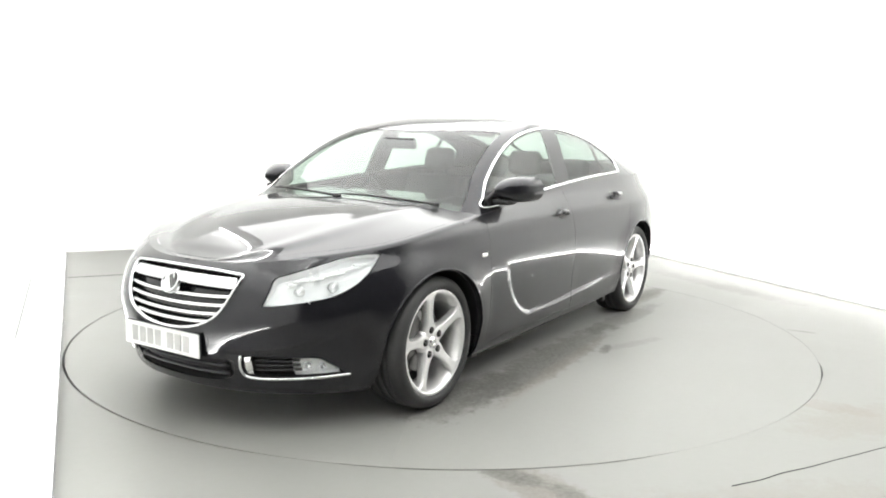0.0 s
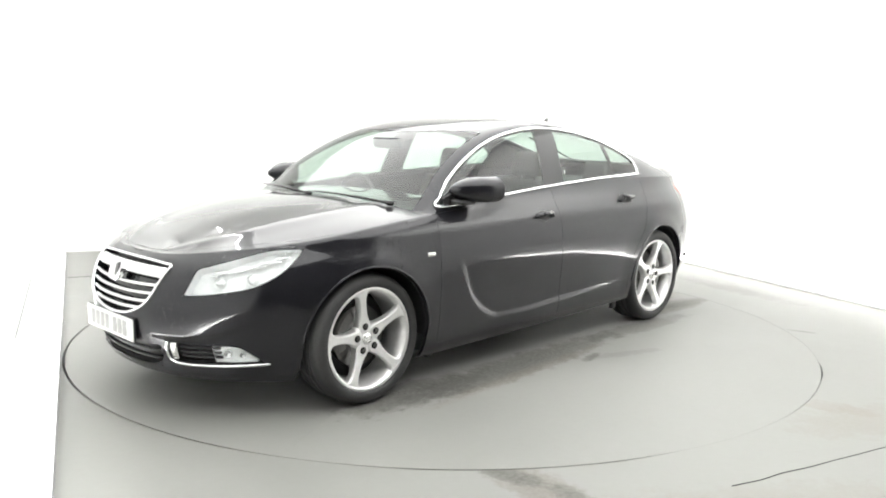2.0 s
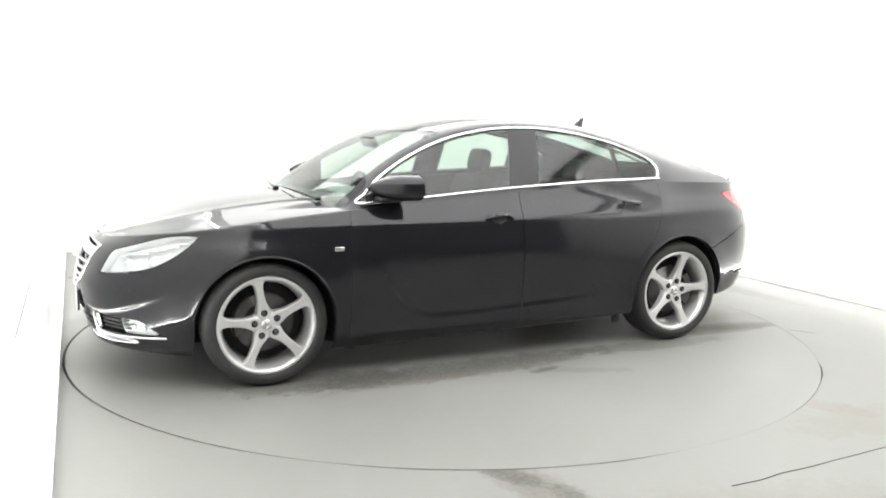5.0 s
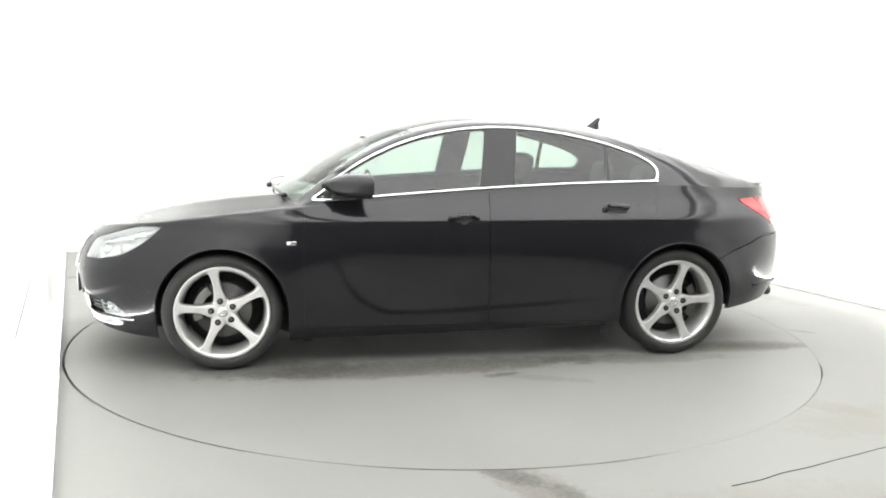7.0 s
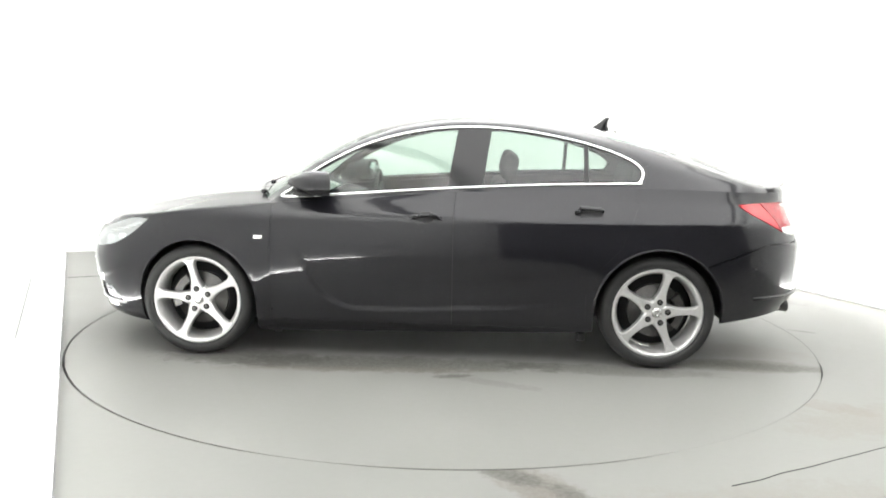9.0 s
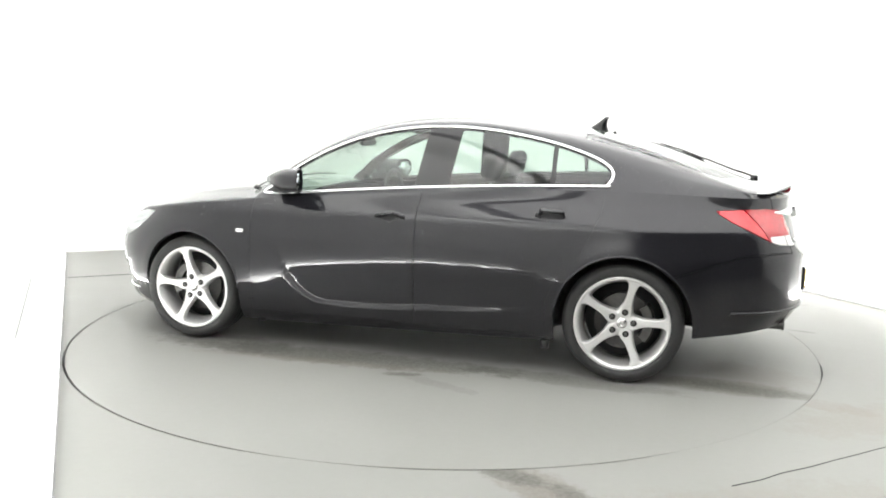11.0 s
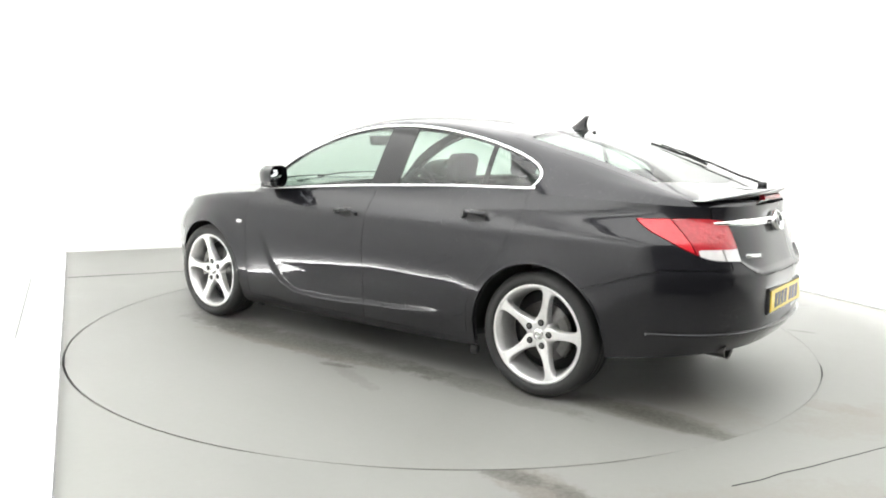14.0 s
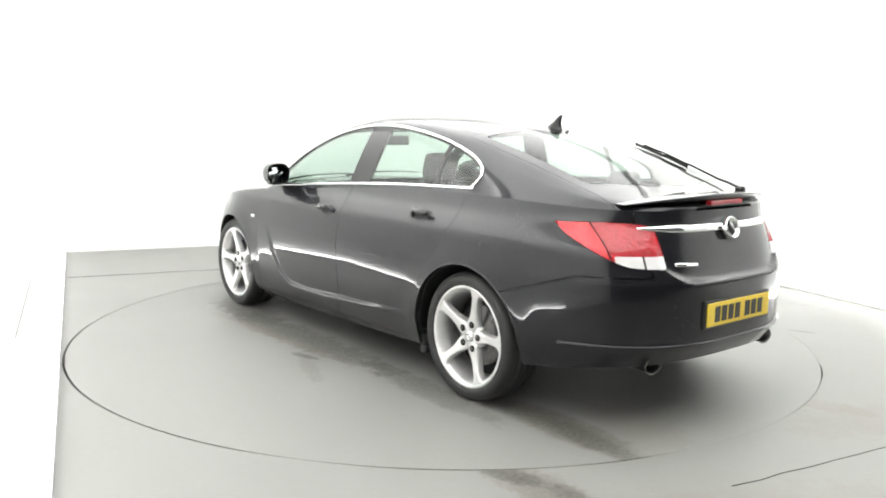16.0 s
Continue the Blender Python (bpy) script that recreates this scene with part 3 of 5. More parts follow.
for x in CABIN_X:
    yb, zb = float(edge_y(x)) - 0.002, float(edge_z(x)) - 0.002
    zc, zr, yr = float(roof_x(x)), float(rail_x(x)), min(float(rail_y(x)), float(edge_y(x)) * 0.93)
    zr = max(min(zr, zc - 0.012), zb - 0.2)
    zc = max(zc, zr + 0.01)
    B, R, C = np.array([yb, zb]), np.array([yr, zr]), np.array([0, zc])
    side = R - B
    out = np.array([0.02, 0.012]) * np.clip(np.linalg.norm(side) / 0.35, 0, 1)
    ctrl = [B, B + side * 0.35 + out * 0.7, B + side * 0.7 + out, R + side * -0.06 + out * 0.6, np.array([yr * 0.93, zr + (zc - zr) * 0.30]), np.array([yr * 0.7, zr + (zc - zr) * 0.72]), np.array([yr * 0.35, zc]), C]
    sec = bspline(ctrl, 72)
    cabin_rows.append([(x, p[0], p[1]) for p in sec])
cabin_grid = np.array(cabin_rows)
cabin = grid_mesh(cabin_rows)


def cabin_at(x, z):
    """The place on the cabin's side at (x, z), and the outward way there."""
    i = int(np.argmin(np.abs(CABIN_X - x)))
    sec = cabin_grid[i]
    k = int(np.argmin(np.abs(sec[:44, 2] - z)))
    k = min(max(k, 1), 42)
    zs, ys = sec[:44, 2], sec[:44, 1]
    y = float(np.interp(z, np.maximum.accumulate(zs), ys))
    t = sec[k + 1] - sec[k - 1]
    n = Vector((0.0, t[2], -t[1])).normalized()
    return Vector((x, y, z)), n


def skirt_at(s, z):
    i = int(round(np.interp(s, S_ROWS, np.arange(len(S_ROWS)))))
    col = skirt_grid[i]
    p = np.array([np.interp(z, col[:, 2], col[:, a]) for a in (0, 1)])
    return Vector((p[0], p[1], z))


def flank_at(x, z):
    """The place on the body's left side at (x, z), and the outward way there."""
    d = np.abs(skirt_grid[:, :, 0] - x) + np.abs(skirt_grid[:, :, 2] - z)
    i, j = np.unravel_index(np.argmin(d), d.shape)
    i, j = min(max(i, 1), len(S_ROWS) - 2), min(max(j, 1), len(V_ROWS) - 2)
    a = Vector(skirt_grid[i + 1, j] - skirt_grid[i - 1, j])
    b = Vector(skirt_grid[i, j + 1] - skirt_grid[i, j - 1])
    n = b.cross(a).normalized()
    if n.y < 0 and abs(n.y) > 0.2:
        n = -n
    return Vector(skirt_grid[i, j]), n


def face_at(y, z, front=True):
    """The place on the nose or the tail at (y, z), and the outward way there."""
    half = slice(0, 96) if front else slice(206, None)
    g = skirt_grid[half]
    d = np.abs(g[:, :, 1] - abs(y)) + np.abs(g[:, :, 2] - z)
    i, j = np.unravel_index(np.argmin(d), d.shape)
    i, j = min(max(i, 1), len(g) - 2), min(max(j, 1), len(V_ROWS) - 2)
    a, b = Vector(g[i + 1, j] - g[i - 1, j]), Vector(g[i, j + 1] - g[i, j - 1])
    n = b.cross(a).normalized()
    if (n.x < 0) == front:
        n = -n
    x = g[i, j, 0] - (n.y * (abs(y) - g[i, j, 1]) + n.z * (z - g[i, j, 2])) / n.x
    p = Vector((x, abs(y), z))
    if y < 0:
        p.y, n.y = -p.y, -n.y
    return p, n


GAP = 0.0014


def shrink(fn, g=GAP):
    return lambda v: fn(v) - g


# outlines, mostly in the side view (x, z)
HEADLAMP = smooth_path([(2.166, 0.602), (2.166, 0.602), (2.137, 0.66), (2.098, 0.716), (2.05, 0.738), (1.98, 0.762), (1.855, 0.80), (1.776, 0.812), (1.693, 0.811), (1.693, 0.811), (1.757, 0.752), (1.822, 0.704), (1.89, 0.666), (1.96, 0.638), (2.04, 0.622), (2.10, 0.610)], 6, True)
GRILLE = smooth_path([(0.0, 0.737), (0.2, 0.735), (0.335, 0.727), (0.359, 0.722), (0.362, 0.706), (0.346, 0.648), (0.314, 0.578), (0.26, 0.53), (0.15, 0.49), (0.0, 0.476), (-0.15, 0.49), (-0.26, 0.53), (-0.314, 0.578), (-0.346, 0.648), (-0.362, 0.706), (-0.359, 0.722), (-0.335, 0.727), (-0.2, 0.735)], 5, True)
LOWMOUTH = smooth_path([(0.0, 0.352), (0.3, 0.352), (0.345, 0.33), (0.31, 0.262), (0.2, 0.24), (0.0, 0.235), (-0.2, 0.24), (-0.31, 0.262), (-0.345, 0.33), (-0.3, 0.352)], 5, True)
FOG = smooth_path([(0.384, 0.374), (0.41, 0.377), (0.56, 0.370), (0.655, 0.366), (0.692, 0.336), (0.719, 0.29), (0.7, 0.283), (0.5, 0.279), (0.42, 0.279), (0.388, 0.30)], 5, True)
TAIL = smooth_path([(-1.815, 0.972), (-1.815, 0.972), (-1.874, 0.974), (-2.0, 0.979), (-2.10, 0.978), (-2.16, 0.968), (-2.24, 0.94), (-2.32, 0.78), (-2.30, 0.775), (-2.226, 0.777), (-2.165, 0.787), (-2.097, 0.817), (-1.989, 0.873), (-1.898, 0.918)], 6, True)
DLO = smooth_path([(0.85, 0.964), (0.81, 1.006), (0.72, 1.088), (0.574, 1.182), (0.408, 1.263), (0.241, 1.322), (0.075, 1.36), (-0.091, 1.383), (-0.257, 1.391), (-0.424, 1.387), (-0.591, 1.371), (-0.759, 1.344), (-0.928, 1.308), (-1.098, 1.256), (-1.215, 1.205), (-1.265, 1.16), (-1.268, 1.12), (-1.245, 1.085), (-1.22, 1.079), (-0.76, 1.066), (-0.43, 1.05), (-0.1, 1.031), (0.23, 1.007), (0.57, 0.981)], 6, True)


def f_arch(v):
    d = np.full(len(v), 9.0)
    for cx, r in ((1.3685, 0.368), (-1.3685, 0.376)):
        d = np.minimum(d, np.where(np.abs(v[:, 1]) > 0.45, np.hypot(v[:, 0] - cx, np.minimum(v[:, 2] - 0.335, 9)) - r, 9))
    low = (v[:, 2] < 0.335) & (np.abs(v[:, 1]) > 0.45)
    for cx, r in ((1.3685, 0.368), (-1.3685, 0.376)):
        d = np.where(low, np.minimum(d, np.abs(v[:, 0] - cx) - r), d)
    return d


f_lamp = lambda v: np.where((v[:, 0] > 1) & (v[:, 1] > 0.25), inside(HEADLAMP, v[:, 0], v[:, 2]), -1)
f_grille = lambda v: np.where(v[:, 0] > 1.8, inside(GRILLE, v[:, 1], v[:, 2]), -1)
f_mouth = lambda v: np.where(v[:, 0] > 1.5, inside(LOWMOUTH, v[:, 1], v[:, 2]), -1)
f_fog = lambda v: np.where(v[:, 0] > 1.2, inside(FOG, v[:, 1], v[:, 2]), -1)
f_tail = lambda v: np.where((v[:, 0] < -1) & (v[:, 1] > 0.32), np.minimum(inside(TAIL, v[:, 0], v[:, 2]), v[:, 1] - 0.440 - 0.12 * np.clip(v[:, 2] - 0.777, 0, 1)), -1)
f_dlo = lambda v: np.where(v[:, 1] > 0.3, inside(DLO, v[:, 0], v[:, 2]), -1)
f_bumper_f = lambda v: np.minimum(v[:, 0] - 1.30, np.where(v[:, 0] > 2.02, 0.748 - v[:, 2], np.minimum((v[:, 0] - 1.66) * 0.8 + 0.0, 0.70 - v[:, 2] + (v[:, 0] - 1.75) * 0.25)))
seam_b = lambda z: -0.165 - 0.02 * np.clip((z - 0.9) / 0.2, 0, 1)
f_doors = lambda v: np.minimum(np.minimum(0.915 - v[:, 0] - 0.05 * np.clip(v[:, 2] - 0.75, 0, 1), v[:, 2] - 0.235), np.minimum(v[:, 0] + 1.235 - np.clip((0.95 - v[:, 2]) * 0.42, 0, 0.15) - np.clip((0.72 - v[:, 2]) * 0.5, 0, 0.14), v[:, 0] + 1.5))
f_door_front = lambda v: v[:, 0] - seam_b(v[:, 2])
f_bumper_r = lambda v: np.minimum(-1.62 - v[:, 0], np.where(v[:, 1] > 0.52, 0.742 - v[:, 2] - 0.33 * np.clip(v[:, 0] + 2.0, 0, 1), 0.70 + 0.12 * np.clip((v[:, 1] - 0.3) / 0.22, 0, 1) ** 2 - v[:, 2]))
f_hatch = lambda v: np.minimum(-2.0 - v[:, 0], np.minimum(0.53 - v[:, 1], 9))

# ---- the car: panels ----
skirt, _ = cut(skirt, f_arch)
lamp_sk, skirt = cut(skirt, f_lamp)
grille_sk, skirt = cut(skirt, f_grille)
mouth_sk, skirt = cut(skirt, f_mouth)
fog_sk, skirt = cut(skirt, f_fog)
tail_sk, skirt = cut(skirt, f_tail)
bump_f, skirt = cut(skirt, f_bumper_f)
bump_r, skirt = cut(skirt, f_bumper_r)
hatch_sk, skirt = cut(skirt, f_hatch)
doors, skirt = cut(skirt, f_doors)
door_f, door_r = cut(doors, f_door_front)
wing, rest = cut(skirt, lambda v: v[:, 0] - 0.6)
wing, sill_a = cut(wing, lambda v: np.maximum(v[:, 2] - 0.232, v[:, 0] - 1.1))
rest, sill_b = cut(rest, lambda v: np.maximum(v[:, 2] - 0.232, -1.0 - v[:, 0]))


def off(vf, fields):
    """The panel less a narrow gap along the given outlines."""
    for fn in fields:
        vf = cut(vf, fn)[0]
    return vf


# cabin: side glass, screen, hatch glass, roof
side_glass, cab = cut(cabin, f_dlo)
SCREEN_TOP = lambda y: 0.40 - 0.10 * (y / 0.5) ** 2
f_screen = lambda v: np.minimum(np.interp(v[:, 0], CABIN_X[::-1], np.array([min(float(rail_y(x)), 9) for x in CABIN_X])[::-1]) * 0.945 - v[:, 1], v[:, 0] - SCREEN_TOP(v[:, 1]))
f_reartop = lambda v: np.minimum(-1.02 + 0.06 * (v[:, 1] / 0.5) ** 2 - v[:, 0], 9)
screen, cab = cut(cab, lambda v: np.where((v[:, 0] > 0.2), f_screen(v), -1))
f_reargl = lambda v: np.minimum(np.minimum(-1.13 + 0.05 * (v[:, 1] / 0.5) ** 2 - v[:, 0], v[:, 0] + 1.985 - 0.14 * (v[:, 1] / 0.5) ** 2), 0.505 - 0.02 * (v[:, 0] + 1.1) - v[:, 1])
rear_gl, cab = cut(cab, f_reargl)
f_hatchtop = lambda v: np.minimum(-1.07 + 0.06 * (v[:, 1] / 0.5) ** 2 - v[:, 0], 0.56 - 0.02 * (v[:, 0] + 1.1) - v[:, 1])
hatch_top, cab = cut(cab, f_hatchtop)
f_rooftop = lambda v: np.minimum(np.minimum(0.515 - v[:, 1], SCREEN_TOP(v[:, 1]) - v[:, 0] + 0.05), v[:, 0] + 1.2)
roof_sk, cab = cut(cab, f_rooftop)

f_bonnet = lambda v: np.minimum(np.interp(v[:, 0], edge_line[_o, 0], edge_line[_o, 1]) - 0.035 - np.clip((v[:, 0] - 1.6) * 0.10, 0, 0.06) - v[:, 1], np.minimum(2.115 - 0.28 * v[:, 1] ** 2 - v[:, 0], v[:, 0] - 0.7))
bonnet_sk, deck_rest = cut(top_deck, f_bonnet)
nose_deck, wing_deck = cut(deck_rest, lambda v: v[:, 0] - 2.0)

body = panel("body_frame", both(joined(rest, cab)), paint, car, "gloss black body sides and pillars")
panel("roof", both(off(roof_sk, [shrink(f_rooftop)])), paint, car)
panel("bonnet", both(off(bonnet_sk, [shrink(f_bonnet)])), paint, car)
front_bumper = panel("front_bumper", both(joined(bump_f, nose_deck)), paint, car)
rear_bumper = panel("rear_bumper", both(off(bump_r, [shrink(f_bumper_r, 0.005)])), paint, car)
tailgate = panel("tailgate", both(joined(off(hatch_sk, [shrink(f_hatch, 0.005)]), off(hatch_top, [shrink(f_hatchtop)]))), paint, car)
panel("windscreen", both(off(screen, [shrink(f_screen, 0.003)])), glass, car, "tinted glass windscreen", fold=0)
panel("rear_window", both(off(rear_gl, [shrink(f_reargl, 0.003)])), glass, tailgate, "tinted glass hatch window", fold=0)
for flip in (lambda q: q, mirrored):
    panel("front_wing", flip(joined(wing, wing_deck)), paint, car)
    panel("sill", flip(joined(sill_a, sill_b)), paint, car)
DOORS = []
for flip in (lambda q: q, mirrored):
    for name, vf in (("front_door", off(door_f, [shrink(f_doors), shrink(f_door_front)])), ("rear_door", off(door_r, [shrink(f_doors), lambda v: -f_door_front(v) - GAP]))):
        DOORS.append(panel(name, flip(vf), paint, car))

# side windows: front pane, rear pane, quarter pane, with black pillars between
f_pane_front = lambda v: v[:, 0] + 0.118 + 0.06 * (v[:, 2] - 1.02) / 0.35 * 0.9
f_pane_rear = lambda v: np.minimum(-0.325 - 0.05 * (v[:, 2] - 1.02) / 0.35 - v[:, 0], v[:, 0] + 0.925)
f_pane_quarter = lambda v: -0.952 - v[:, 0]
f_edge = shrink(f_dlo, 0.012)
pane_f, left_over = cut(side_glass, f_pane_front)
pane_f, edge_a = cut(pane_f, f_edge)
pane_r, left_over = cut(left_over, f_pane_rear)
pane_r, edge_b = cut(pane_r, f_edge)
pane_q, left_over = cut(left_over, f_pane_quarter)
pane_q, edge_c = cut(pane_q, f_edge)
for flip, (fd, rd) in ((lambda q: q, DOORS[:2]), (mirrored, DOORS[2:])):
    panel("side_window", flip(pane_f), glass, fd, "tinted side window", fold=0)
    panel("side_window", flip(pane_r), glass, rd, "tinted side window", fold=0)
    panel("quarter_window", flip(pane_q), glass, rd, "small tinted quarter window", fold=0)
    panel("window_pillar", flip(joined(left_over, edge_a, edge_b, edge_c)), gloss_black, car, "gloss black pillar cover")


def mirror_mesh(ob, parent):
    """The same part on the car's other side."""
    me = ob.data.copy()
    me.transform(Matrix.Diagonal((1, -1, 1, 1)))
    me.flip_normals()
    o = new(ob.name.split(".")[0], me)
    o.parent = parent
    if "label" in ob:
        o["label"] = ob["label"]
    return o


def pair(name, bm, material, label="", parents=(None, None), smooth=True):
    a = part(name, bm, material, parents[0] or car, label, smooth)
    return a, mirror_mesh(a, parents[1] or car)


# chrome round the side windows
ring = smooth_path(DLO[::3], 3, True)
pts, ups = [], []
for x, z in ring:
    p, n = cabin_at(x, z)
    pts.append(p + n * 0.004)
    ups.append(n)
bm = bmesh.new()
sweep(bm, pts, ups, 0.0155, 0.011, closed=True)
pair("window_trim", bm, chrome, "chrome strip round the side windows")


# ---- wheels ----
def build_wheel(at, facing, phase):
    """A wheel whose outer face looks along local +y; the rim holds tyre, disc and cap. phase: the first spoke's way, degrees."""
    bm = bmesh.new()
    lathe(bm, [(0.244, -0.2), (0.256, -0.19), (0.243, -0.17), (0.222, -0.12), (0.226, -0.06), (0.232, -0.035), (0.239, -0.015), (0.246, -0.004), (0.252, 0.001), (0.262, 0.002), (0.267, -0.001), (0.268, -0.012)], n=80)
    bmesh.ops.recalc_face_normals(bm, faces=bm.faces)
    wheel = part("wheel", bm, alloy, car, "silver five-spoke alloy wheel with a low black tyre")
    wheel.matrix_basis = Matrix.Translation(at) @ pose(0, 0, 0, 0, 0, 0 if facing > 0 else 180)
    spoke_w = spline([(0.028, 0.021), (0.055, 0.036), (0.075, 0.036), (0.1, 0.0275), (0.13, 0.0220), (0.17, 0.0200), (0.205, 0.0220), (0.228, 0.028), (0.240, 0.040), (0.2485, 0.060)])
    spoke_y = spline([(0.028, -0.024), (0.075, -0.022), (0.13, -0.017), (0.19, -0.008), (0.235, -0.002), (0.2485, -0.001)])
    for k in range(5):
        bm = bmesh.new()
        a = radians(phase + 72 * k)
        c, s = math.cos(a), math.sin(a)
        rows = []
        for r in (0.028, 0.04, 0.055, 0.066, 0.078, 0.09, 0.11, 0.135, 0.165, 0.195, 0.215, 0.228, 0.237, 0.243, 0.2485):
            w, y = float(spoke_w(r)), float(spoke_y(r))
            d = 0.05 - 0.09 * max(0, r - 0.05)
            sec = [(-w * 1.12, y - d), (-w * 1.04, y - 0.012), (-w * 0.92, y - 0.002), (-w * 0.78, y), (-w * 0.3, y - 0.002), (w * 0.3, y - 0.002), (w * 0.78, y), (w * 0.92, y - 0.002), (w * 1.04, y - 0.012), (w * 1.12, y - d)]
            rr = [math.sqrt(max(r * r - (o * o if r > 0.2 else 0), 0.0001)) for o, _ in sec]
            rows.append([bm.verts.new((q * c - o * s, yy, q * s + o * c)) for q, (o, yy) in zip(rr, sec)])
        for r0, r1 in zip(rows, rows[1:]):
            for j in range(9):
                bm.faces.new((r0[j], r0[j + 1], r1[j + 1], r1[j]))
        bmesh.ops.recalc_face_normals(bm, faces=bm.faces)
        part("spoke", bm, alloy, wheel, "")
    bm = bmesh.new()
    lathe(bm, [(0.001, -0.026), (0.055, -0.0265), (0.075, -0.031), (0.082, -0.07)], n=40)
    bmesh.ops.recalc_face_normals(bm, faces=bm.faces)
    part("hub", bm, alloy, wheel)
    bm = bmesh.new()
    prof = [(0.262, -0.006), (0.2665, 0.003), (0.274, 0.0105), (0.288, 0.0135), (0.304, 0.012), (0.318, 0.004), (0.327, -0.008), (0.332, -0.024), (0.3345, -0.05)]
    for gy in (-0.062, -0.105, -0.15):
        prof += [(0.3352, gy + 0.006), (0.328, gy + 0.004), (0.328, gy - 0.004), (0.3352, gy - 0.006)]
    prof += [(0.3345, -0.185), (0.331, -0.205), (0.31, -0.225), (0.28, -0.232), (0.255, -0.215)]
    lathe(bm, prof, n=96)
    bmesh.ops.recalc_face_normals(bm, faces=bm.faces)
    part("tyre", bm, rubber, wheel, "black low-profile rubber tyre")
    bm = bmesh.new()
    lathe(bm, [(0.06, -0.075), (0.085, -0.075), (0.087, -0.092), (0.158, -0.092), (0.16, -0.096), (0.16, -0.116), (0.06, -0.116)], n=64)
    bmesh.ops.recalc_face_normals(bm, faces=bm.faces)
    part("brake_disc", bm, disc_steel, wheel, "bare steel brake disc")
    bm = bmesh.new()
    side = -1 if at[0] > 0 else 1
    rows = []
    for k in range(9):
        a = radians(-40 + 80 * k / 8) + (math.pi if side * facing > 0 else 0.35)
        rows.append([bm.verts.new((r * math.cos(a), y, r * math.sin(a))) for r, y in ((0.115, -0.075), (0.118, -0.055), (0.165, -0.055), (0.175, -0.07), (0.175, -0.13), (0.115, -0.13))])
    for r0, r1 in zip(rows, rows[1:]):
        for j in range(6):
            bm.faces.new((r0[j], r0[(j + 1) % 6], r1[(j + 1) % 6], r1[j]))
    bm.faces.new(rows[0]), bm.faces.new(rows[-1][::-1])
    bmesh.ops.recalc_face_normals(bm, faces=bm.faces)
    part("brake_caliper", bm, disc_steel, wheel, "grey brake caliper", smooth=False)
    bm = bmesh.new()
    lathe(bm, [(0.001, -0.0165), (0.02, -0.016), (0.028, -0.018), (0.031, -0.024)], n=28)
    lathe(bm, [(0.012, -0.0155), (0.013, -0.0125), (0.019, -0.0125), (0.02, -0.0155)], n=28)
    bmesh.ops.recalc_face_normals(bm, faces=bm.faces)
    part("centre_cap", bm, satin_chrome, wheel, "chrome centre cap")
    for k in range(5):
        a = radians(phase + 72 * k)
        m = Matrix.Translation((0.064 * math.cos(a), 0, 0.064 * math.sin(a)))
        bm = bmesh.new()
        lathe(bm, [(0.0175, -0.03), (0.0175, -0.0205), (0.0155, -0.0195), (0.001, -0.0205)], m, 20)
        bmesh.ops.recalc_face_normals(bm, faces=bm.faces)
        seat = part("bolt_seat", bm, gloss_black, wheel, "dark bolt hole")
        bm = bmesh.new()
        lathe(bm, [(0.011, -0.024), (0.0105, -0.0165), (0.008, -0.015), (0.0005, -0.015)], m, 6)
        bmesh.ops.recalc_face_normals(bm, faces=bm.faces)
        part("wheel_bolt", bm, disc_steel, seat, "steel wheel bolt", smooth=False)
    bm = bmesh.new()
    lathe(bm, [(0.001, -0.14), (0.215, -0.14), (0.215, -0.15)], n=40)
    part("brake_shield", bm, trim_black, wheel)
    return wheel


for wx, side, phase in ((1.3685, 1, 79), (1.3685, -1, 90), (-1.3685, 1, 104), (-1.3685, -1, 60)):
    build_wheel((wx, 0.872 * side, 0.335), side, phase)

# ---- inside of the shell: black liners and underbody ----
liner = skirt_point(S_ROWS[::2][:, None], V_ROWS[::3][None, :]) 
liner = grid_mesh(liner * [0.985, 0.965, 1] + [0, 0, -0.012])
liner = cut(liner, f_arch)[0]
for hole in (f_lamp, f_grille, f_mouth, f_fog, f_tail):
    liner = cut(liner, lambda v: -hole(v / [0.985, 0.965, 1] + [0, 0, 0.012]) - 0.004)[0]
liner = cut(liner, lambda v: 0.93 - v[:, 2] + 0.05 * (v[:, 0] < -0.2))[0]
panel("inner_shell", both(liner), trim_black, car, "black inner shell behind the panels", fold=0)
bm = bmesh.new()
rows = []
for x in np.linspace(2.1, -2.2, 24):
    half = 0.92 * float(np.interp(x, skirt_grid[::-1, 8, 0], skirt_grid[::-1, 8, 1]))
    if 0.98 < abs(x) < 1.76:
        half = 0.56
    rows.append([bm.verts.new((x, y * half, float(low_x(x)) + 0.03)) for y in (-1, -0.5, 0, 0.5, 1)])
for r0, r1 in zip(rows, rows[1:]):
    for j in range(4):
        bm.faces.new((r0[j], r0[j + 1], r1[j + 1], r1[j]))
part("underbody", bm, trim_black, car, "black underbody")
lip_y = lambda x, z: flank_at(x, z)[0].y - 0.012
